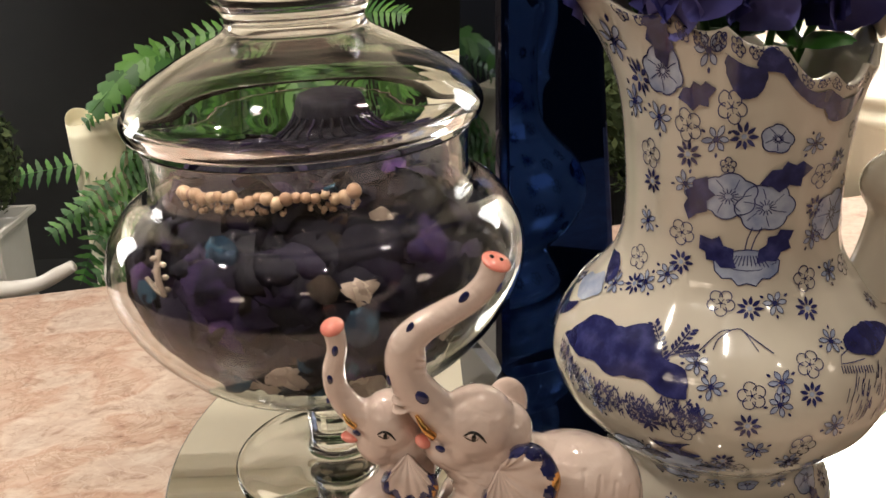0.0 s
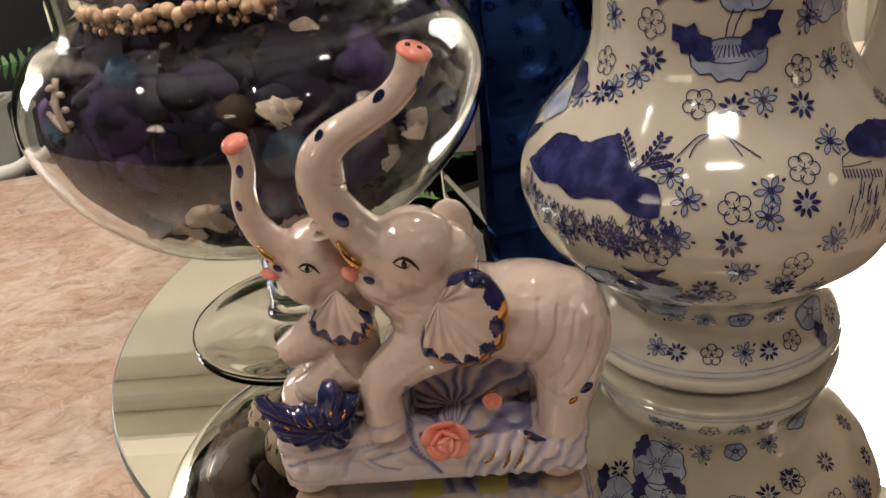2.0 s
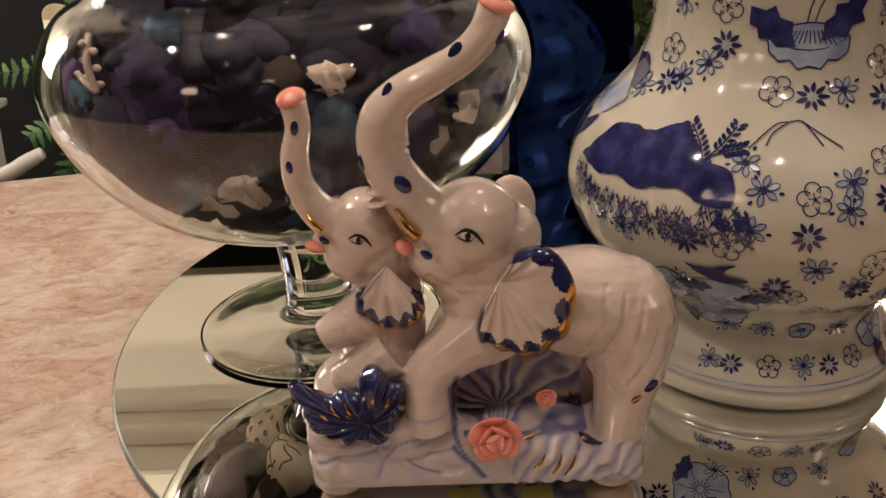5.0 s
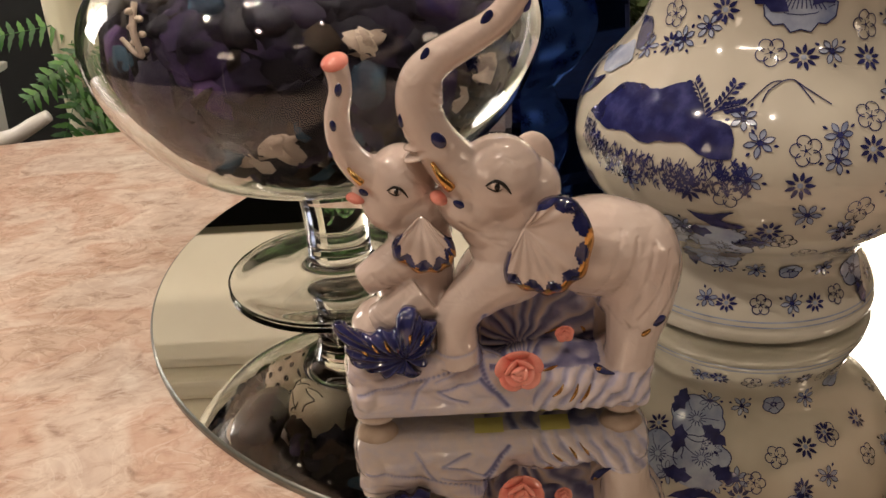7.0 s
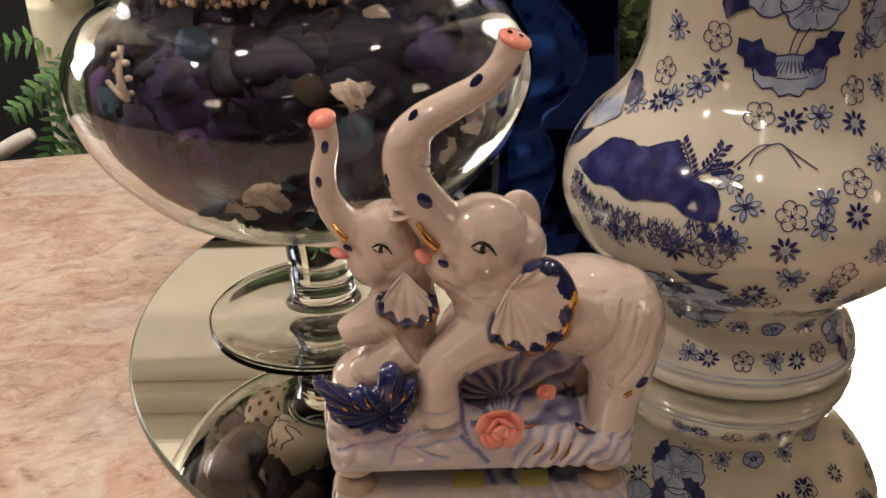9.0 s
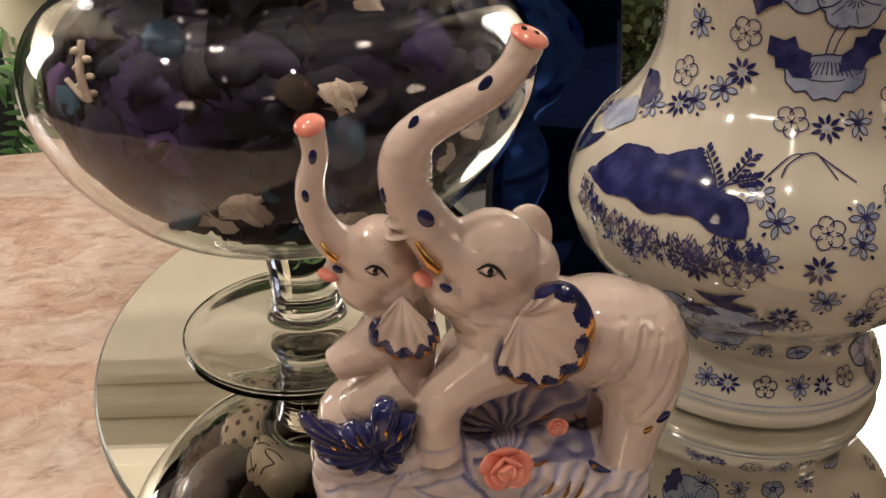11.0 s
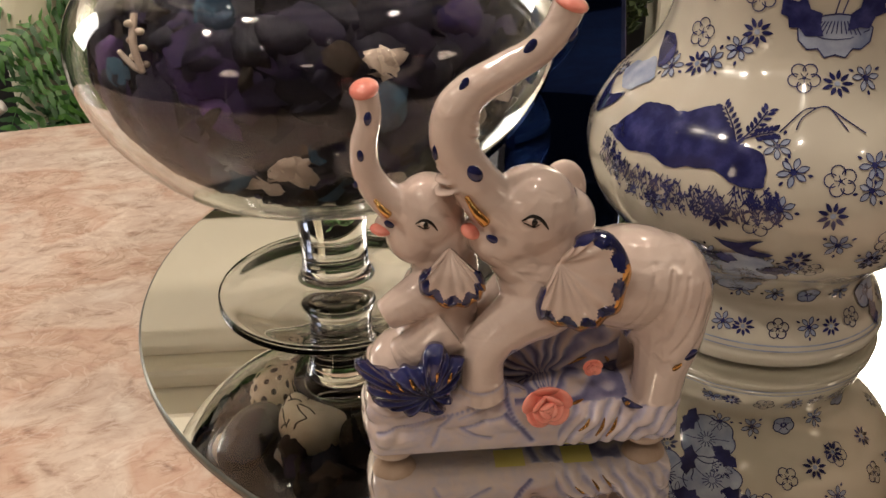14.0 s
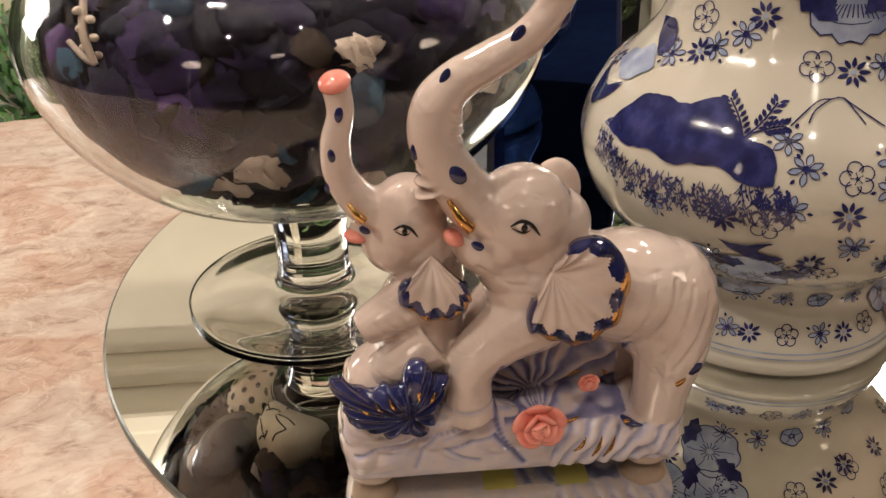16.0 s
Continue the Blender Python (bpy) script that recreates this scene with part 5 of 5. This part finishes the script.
# a little twig, shells and pale flakes against the glass
bm = bmesh.new()
tube(bm, [(-0.128, 0.452, 0.190, 0.0014), (-0.129, 0.447, 0.178, 0.0016), (-0.127, 0.446, 0.166, 0.0013)], 8)
for k in range(6):
    z = 0.187 - 0.0036 * k
    s = 1 if k % 2 else -1
    ball(bm, (-0.128 + 0.0019 * s, 0.448, z), (0.0019, 0.0014, 0.0017), u=10, v=6)
tube(bm, [(-0.137, 0.455, 0.173, 0.0012), (-0.131, 0.449, 0.168, 0.0013), (-0.127, 0.446, 0.166, 0.0010)], 8)
bmesh.ops.transform(bm, matrix=Matrix.Translation((JX, JY, 0)) @ Matrix.Diagonal((1.15, 1.15, 1, 1)) @ Matrix.Translation((-JX, -JY, 0)), verts=bm.verts[:])
single("dried_twig", bm, PETAL_CREAM, "tan dried twig pressed against the jar", "twig")
rr = random.Random(21)
for name, c, ln, wd, label in (("pale_shell", (-0.029, 0.424, 0.1690), 0.024, 0.007, "crumpled cream shell piece in the jar"), ("pale_husk", (-0.094, 0.421, 0.1160), 0.032, 0.008, "long cream husk low in the jar"), ("pale_husk", (-0.073, 0.417, 0.1250), 0.030, 0.007, "long cream husk low in the jar"), ("pale_shell", (0.014, 0.445, 0.1360), 0.022, 0.010, "crumpled cream shell piece in the jar"), ("pale_stone", (0.026, 0.457, 0.1480), 0.022, 0.011, "pale crumpled flake in the jar"), ("pale_husk", (-0.030, 0.421, 0.1120), 0.022, 0.010, "pale curled husk low in the jar"), ("pale_shell", (-0.014, 0.4475, 0.1985), 0.015, 0.006, "small cream shell by the beads")):
    bm = bmesh.new()
    c = press(c)
    out = Vector((c[0] - JX, c[1] - JY, (c[2] - 0.15) * 0.6))
    for k in range(3):
        petal_sheet(bm, Vector(c) + Vector((rr.uniform(-0.003, 0.003), rr.uniform(0.0, 0.003), rr.uniform(-0.003, 0.003))), out + Vector((rr.uniform(-0.04, 0.04), 0, rr.uniform(-0.05, 0.05))), ln * 0.85, wd * 0.8, 0.5, rr, 0)
    single(name, bm, PETAL_CREAM, label, "dried husk")
for c in ((-0.033, 0.424, 0.1500), (-0.103, 0.428, 0.1180), (-0.100, 0.437, 0.1880)):
    bm = bmesh.new()
    c = press(c)
    out = Vector((c[0] - JX, c[1] - JY, 0))
    for k in range(3):
        petal_sheet(bm, Vector(c) + Vector((0, 0.001 * k, 0.002 * k)), out + Vector((rr.uniform(-0.03, 0.03), 0, rr.uniform(-0.03, 0.03))), 0.021, 0.009, 0.4, rr, 0)
    single("blue_petal", bm, PETAL_BLUE, "dusty teal-blue dried petal in the jar", "petal", "teal petals in the jar")
# the dark seed head on top
bm = bmesh.new()
revolve(bm, smooth_profile([(0.0, 0.214), (0.030, 0.214), (0.036, 0.221), (0.031, 0.229), (0.022, 0.235), (0.021, 0.244), (0.017, 0.249), (0.0, 0.250)], 5), 32, 0, (-0.052, 0.540), lambda r, z, a: (r * (1 + 0.05 * math.cos(13 * a)), z))
for k in range(26):
    a = k * 0.2417
    tube(bm, [(-0.052 + 0.022 * math.cos(a), 0.540 + 0.022 * math.sin(a), 0.243, 0.0008), (-0.052 + 0.031 * math.cos(a), 0.540 + 0.031 * math.sin(a), 0.232, 0.0011), (-0.052 + 0.037 * math.cos(a + 0.1), 0.540 + 0.037 * math.sin(a + 0.1), 0.220, 0.0008)], 6, n=4)
single("dried_pod", bm, PETAL_DARK, "dark purple ribbed dried seed head on top of the potpourri", "dried pod")

# ---- behind the table: candles, ferns, topiaries, lamps ----


def candle(x, y, top, r, foot, label):
    bm = bmesh.new()
    line = smooth_profile([(0.0, foot), (r * 0.98, foot), (r, foot + 0.02), (r, top - 0.006), (r * 0.96, top - 0.001), (r * 0.90, top), (r * 0.84, top - 0.003), (r * 0.78, top - 0.012), (0.0, top - 0.014)], 4)
    revolve(bm, line, 48, 0, (x, y), lambda rr, z, a: (rr, z + (0.0035 * math.sin(a * 2 + x * 9) + 0.002 * math.sin(a * 3)) * max(0.0, (z - foot) / (top - foot)) ** 8))
    thing = tagged(part("candle", bm, WAX), label, "candle", "pillar candles behind the table")
    bm = bmesh.new()
    tube(bm, [(x, y, top - 0.015, 0.0012), (x + 0.0005, y, top - 0.008, 0.0012), (x + 0.002, y, top - 0.003, 0.0009)], 6)
    part("wick", bm, INK, thing)
    return thing


candle(-0.455, 1.190, 0.080, 0.0395, -0.265, "ivory pillar candle standing among fern fronds")
candle(0.030, 1.030, 0.163, 0.039, -0.265, "ivory pillar candle with a wavy rim behind the mirrored vase")


def frond(bm, start, mid, tip, wide, pairs=20, droop=0.25, rnd=random):
    """A fern frond: a thin rib with toothed leaflets on both sides."""
    line = spline([start, mid, tip], 12)
    pts = [Vector(q) for q in line]
    tube(bm, [(*p, 0.0012 * (1 - 0.75 * i / len(pts))) for i, p in enumerate(pts)][::4] + [(*pts[-1], 0.0003)], 5, 0, 2)
    for k in range(pairs):
        t = 0.04 + 0.95 * k / pairs
        f = t * (len(pts) - 1)
        i = min(int(f), len(pts) - 2)
        p = pts[i].lerp(pts[i + 1], f - i)
        d = (pts[i + 1] - pts[i]).normalized()
        s = d.cross(Vector((0, -0.75, 0.65))).normalized()
        n = s.cross(d).normalized()
        ln = wide * (0.35 + 0.65 * math.sin(math.pi * min(1.0, 0.18 + 0.80 * t)) ** 0.8) * rnd.uniform(0.85, 1.12)
        w = 0.95 / pairs * sum((a - b).length for a, b in zip(pts, pts[1:])) * 0.42
        for sgn in (-1, 1):
            way = (s * sgn + d * 0.35 + n * rnd.uniform(-0.15, 0.1)).normalized()
            prev = None
            for j in range(6):
                u = j / 5
                half = w * (1 - 0.75 * u ** 2) * (1.0 if j % 2 else 0.72) if j < 5 else 0.0002
                c = p + way * ln * u - n * droop * ln * u * u
                a, b = bm.verts.new(c - d * half + n * 0.0008), bm.verts.new(c + d * half)
                if prev:
                    bm.faces.new((prev[0], prev[1], b, a))
                prev = (a, b)


def fern():
    rnd = random.Random(31)
    thing = holder("fern", (-0.245, 1.359, -0.265), "green artificial fern with arching fronds in the dark firebox", "fern")
    thing.scale = (1.2, 1.2, 1.2)
    off = Vector((0.20, -1.13, 0.16))
    lines = [((-0.27, 1.00, 0.120), (-0.36, 0.97, 0.100), (-0.475, 0.95, 0.086), 0.026, 24), ((-0.15, 1.02, 0.205), (-0.22, 0.99, 0.228), (-0.315, 0.96, 0.205), 0.022, 20), ((-0.23, 1.00, 0.190), (-0.31, 0.97, 0.180), (-0.375, 0.95, 0.142), 0.020, 20)]
    lines += [((-0.28, 0.99, 0.085), (-0.36, 0.97, 0.055), (-0.405, 0.93, -0.035), 0.030, 22), ((-0.26, 0.98, 0.070), (-0.32, 0.95, 0.040), (-0.350, 0.92, -0.040), 0.030, 20), ((-0.11, 1.02, 0.19), (-0.07, 1.0, 0.235), (-0.020, 0.97, 0.237), 0.022, 16)]
    for k in range(40):
        a = -2.9 + 5.6 * k / 29
        reach = rnd.uniform(0.06, 0.17)
        h = rnd.uniform(0.12, 0.33) if -1.6 < a < 1.9 else rnd.uniform(0.05, 0.18)
        s = (-0.20 + 0.03 * math.cos(a), 1.13, -0.10)
        m = (-0.20 + 0.55 * reach * math.cos(a - 1.57) * 1.0, 1.13 - 0.20 * rnd.random() * abs(math.cos(a * 0.5)), -0.10 + h)
        t = (-0.20 + 1.2 * reach * math.cos(a - 1.57), 1.09 - 0.22 * rnd.random() * abs(math.cos(a * 0.5)), -0.12 + h * rnd.uniform(0.5, 0.95))
        lines.append((s, m, t, rnd.uniform(0.020, 0.030), 18))
    for k in range(14):
        x = -0.275 + rnd.uniform(-0.03, 0.05)
        lines.append(((x, 1.03, 0.10 - 0.008 * k), (x - 0.06, 0.98, 0.090 - 0.011 * k), (x - 0.09 - rnd.uniform(0, 0.05), 0.93, 0.055 - 0.010 * k), 0.028, 18))
    for k in range(9):
        x = -0.22 + 0.028 * k
        lines.append(((x, 1.06, 0.02), (x + rnd.uniform(-0.02, 0.02), 1.02, 0.13), (x + rnd.uniform(-0.07, 0.07), 0.97, 0.17 + rnd.uniform(-0.02, 0.03)), 0.026, 18))
    for s, m, t, w, n in lines:
        bm = bmesh.new()
        frond(bm, Vector(s) + off, Vector(m) + off, Vector(t) + off, w, n, 0.25, rnd)
        part("frond", bm, LEAF, thing)
    bm = bmesh.new()
    revolve(bm, [(0, 0.0), (0.045, 0.0), (0.060, 0.085), (0.064, 0.087), (0.064, 0.095), (0.056, 0.095), (0.05, 0.075), (0, 0.075)], 32)
    part("pot", bm, BLACK, thing, "plain black pot")


fern()


def topiary(x, y, z, rx, rz, foot, label, n, size, seed, pot=True):
    rnd = random.Random(seed)
    thing = holder("topiary", (x, y, 0), label, "topiary", "small green topiaries")
    bm = bmesh.new()
    for k in range(n):
        g, a = math.acos(rnd.uniform(-1, 1)), rnd.uniform(0, 6.283)
        nrm = Vector((math.sin(g) * math.cos(a), math.sin(g) * math.sin(a), math.cos(g)))
        k2 = rnd.uniform(0.80, 1.06)
        c = Vector((nrm.x * rx * k2, nrm.y * rx * k2, z + nrm.z * rz * k2))
        nrm = (nrm + Vector((rnd.uniform(-0.8, 0.8), rnd.uniform(-0.8, 0.8), rnd.uniform(-0.8, 0.8)))).normalized()
        u = nrm.orthogonal().normalized()
        u = Matrix.Rotation(rnd.uniform(0, 6.28), 3, nrm) @ u
        w = nrm.cross(u)
        q = [c - u * size, c - u * size * 0.2 + w * size * 0.5 + nrm * size * 0.2, c + u * size, c - u * size * 0.2 - w * size * 0.5 + nrm * size * 0.2]
        bm.faces.new([bm.verts.new(v) for v in q])
    part("crown", bm, MOSS, thing)
    bm = bmesh.new()
    ball(bm, (0, 0, z), (rx * 0.82, rx * 0.82, rz * 0.82))
    part("moss_core", bm, MOSS, thing)
    bm = bmesh.new()
    tube(bm, [(0, 0, foot, 0.008), (0.002, 0, (foot + z) / 2, 0.007), (0, 0, z, 0.006)], 10)
    part("stem", bm, PETAL_BROWN, thing)
    if pot:
        bm = bmesh.new()
        rings = []
        for h, w in ((foot, 0.026), (0.014, 0.038), (0.022, 0.040), (0.024, 0.047), (0.032, 0.048), (0.032, 0.042), (0.020, 0.036)):
            rings.append([bm.verts.new((sx * w, sy * w, h)) for sx, sy in ((-1, -1), (1, -1), (1, 1), (-1, 1))])
        for a, b in zip(rings, rings[1:]):
            for i in range(4):
                bm.faces.new((a[i], a[(i + 1) % 4], b[(i + 1) % 4], b[i]))
        bm.faces.new(rings[0][::-1])
        bm.faces.new(rings[-1])
        bmesh.ops.bevel(bm, geom=bm.edges[:], offset=0.0012, segments=1, affect="EDGES")
        part("pot", bm, WHITE, thing, "square white enamel pot", smooth=False)
    return thing


topiary(-0.528, 0.975, 0.105, 0.058, 0.075, -0.262, "mossy green topiary in a square white pot", 1500, 0.006, 3)
topiary(0.235, 1.060, 0.150, 0.050, 0.150, -0.262, "leafy green topiary beside the cream pilaster", 1600, 0.008, 9, False)

# white scrolled stand at the edge of the hearth
bm = bmesh.new()
tube(bm, [(-0.58, 0.935, 0.006, 0.010), (-0.53, 0.905, -0.012, 0.011), (-0.48, 0.89, -0.020, 0.010), (-0.43, 0.880, -0.012, 0.008), (-0.400, 0.875, 0.002, 0.0075), (-0.384, 0.875, 0.010, 0.006)], 14)
tube(bm, [(-0.55, 0.985, -0.262, 0.010), (-0.545, 0.960, -0.12, 0.010), (-0.53, 0.905, -0.012, 0.010)], 12)
ball(bm, (-0.520, 0.905, 0.008), (0.020, 0.016, 0.014))
ball(bm, (-0.490, 0.900, -0.004), (0.014, 0.013, 0.016))
ball(bm, (-0.550, 1.012, -0.257), (0.022, 0.022, 0.008))
single("scroll_stand", bm, WHITE, "white enamelled stand with a curled scroll", "plant stand")


def bouquet():
    rnd = random.Random(17)
    thing = holder("silk_bouquet", (VX, VY, 0.2), "deep blue silk flowers with green leaves in the pitcher", "bouquet")
    for fx, fy, fz, r in ((-0.070, -0.012, 0.122, 0.036), (-0.036, -0.040, 0.118, 0.034), (0.008, -0.040, 0.118, 0.036), (0.044, -0.016, 0.112, 0.034), (-0.010, 0.010, 0.135, 0.042), (0.052, 0.025, 0.125, 0.036), (-0.045, 0.040, 0.130, 0.036)):
        bm = bmesh.new()
        for k in range(22):
            g = rnd.uniform(0, 2.2)
            a = k * 2.4
            n = Vector((math.sin(g) * math.cos(a), math.sin(g) * math.sin(a), math.cos(g)))
            petal_sheet(bm, Vector((fx, fy, fz)) + n * r * 0.65, n, r * 0.95, r * 0.42, -0.35, rnd, 0)
        part("flower", bm, SILK, thing)
        bm = bmesh.new()
        tube(bm, [(fx * 0.3, fy * 0.3, 0.006, 0.0022), (fx * 0.6, fy * 0.6, 0.07, 0.0022), (fx, fy, fz, 0.002)], 8)
        part("stem", bm, LEAF, thing)
    for k in range(26):
        a, r = rnd.uniform(0, 6.28), rnd.uniform(0.01, 0.046)
        bm = bmesh.new()
        petal_sheet(bm, (r * math.cos(a), r * math.sin(a), rnd.uniform(0.055, 0.105)), (rnd.uniform(-0.5, 0.5), rnd.uniform(-0.7, 0.3), 1), 0.034, 0.009, 0.3, rnd, 0)
        part("leaf", bm, LEAF, thing)


bouquet()


def shade_lamp(name, x, y, z0, z1, r0, r1, mat, foot, label):
    """A lamp with a glowing shade on a slim stem."""
    thing = holder(name, (x, y, foot), label, "lamp")
    bm = bmesh.new()
    revolve(bm, [(r0 - 0.003, z0 - foot), (r0, z0 - foot), (r1, z1 - foot), (r1 - 0.003, z1 - foot), (r0 - 0.003, z0 - foot)], 32)
    part("shade", bm, mat, thing, "lit white fabric shade", smooth=False)
    bm = bmesh.new()
    revolve(bm, smooth_profile([(0, 0.0), (0.06, 0.0), (0.058, 0.012), (0.016, 0.03), (0.010, 0.08), (0.012, max(z0 - foot - 0.02, 0.1)), (0.008, z0 - foot + 0.06), (0.0, z0 - foot + 0.06)], 4), 24)
    part("stem", bm, WHITE, thing)
    return thing


def wall_sconce():
    """A bracket on the pilaster that carries a lit shade."""
    thing = holder("wall_sconce", (0.53, 1.0, 0.0), "white wall sconce with a brightly lit shade", "lamp")
    bm = bmesh.new()
    revolve(bm, [(0.137, 0.315), (0.140, 0.315), (0.088, 0.545), (0.085, 0.545), (0.137, 0.315)], 40)
    part("shade", bm, SHADE_GLOW, thing, "lit white fabric shade", smooth=False)
    bm = bmesh.new()
    tube(bm, [(0.0, 0.088, 0.330, 0.006), (0.0, 0.05, 0.328, 0.006), (0.0, 0.0, 0.345, 0.006), (0.0, 0.0, 0.42, 0.008)], 10)
    part("bracket", bm, WHITE, thing)
    bm = bmesh.new()
    ball(bm, (0, 0, 0.43), (0.022, 0.022, 0.028))
    part("bulb", bm, SHADE_GLOW, thing)
    return thing


wall_sconce()
shade_lamp("floor_lamp", -1.20, 1.12, 0.22, 0.60, 0.15, 0.11, SHADE_GLOW, -0.75, "white standard lamp with a brightly lit shade")
shade_lamp("floor_lamp", -1.35, -1.30, 0.95, 1.18, 0.17, 0.10, WARM_GLOW, -0.75, "standard lamp with a warm lit shade")
shade_lamp("floor_lamp", 2.10, -0.60, 0.90, 1.18, 0.20, 0.12, WARM_GLOW, -0.75, "standard lamp with a warm lit shade")
# rings round those ceiling lamps; all but the first belong to added fill
for lx, ly in ((0.14, -0.45), (-0.50, 0.62), (0.50, 0.58), (-1.1, 0.1), (1.1, -0.9), (-0.62, -0.60)):
    bm = bmesh.new()
    revolve(bm, [(0.050, 1.640), (0.066, 1.640), (0.068, 1.646), (0.066, 1.650), (0.050, 1.650), (0.050, 1.640)], 40, 0, (lx, ly))
    single("downlight", bm, WHITE, "round white recessed ring of an unseen ceiling lamp", "downlight", "ceiling downlights")


def ceiling_fan(x, y):
    """A dark ceiling fan with a lit glass bowl, that the jar and the china mirror."""
    thing = holder("ceiling_fan", (x, y, 1.65), "dark wooden ceiling fan with a lit glass bowl", "ceiling fan")
    bm = bmesh.new()
    revolve(bm, smooth_profile([(0.0, 0.0), (0.06, 0.0), (0.055, -0.03), (0.014, -0.05), (0.014, -0.14), (0.085, -0.16), (0.10, -0.20), (0.085, -0.25), (0.0, -0.26)], 4), 32)
    part("motor", bm, INK, thing, "dark bronze motor housing")
    bm = bmesh.new()
    revolve(bm, smooth_profile([(0.0, -0.335), (0.05, -0.325), (0.09, -0.295), (0.10, -0.262), (0.0, -0.261)], 5), 32)
    part("light_bowl", bm, WARM_GLOW, thing, "lit frosted glass bowl")
    for k in range(5):
        a = 2 * math.pi * k / 5 + 0.3
        turn = Matrix.Rotation(a, 4, "Z") @ Matrix.Rotation(radians(12), 4, "X")
        bm = bmesh.new()
        box(bm, (0.10, -0.065, -0.004), (0.62, 0.065, 0.004), bevel=0.003)
        bmesh.ops.transform(bm, matrix=Matrix.Translation((0, 0, -0.205)) @ turn, verts=bm.verts[:])
        part("blade", bm, DARK_WOOD, thing, smooth=False)
    return thing


ceiling_fan(-0.10, -1.45)
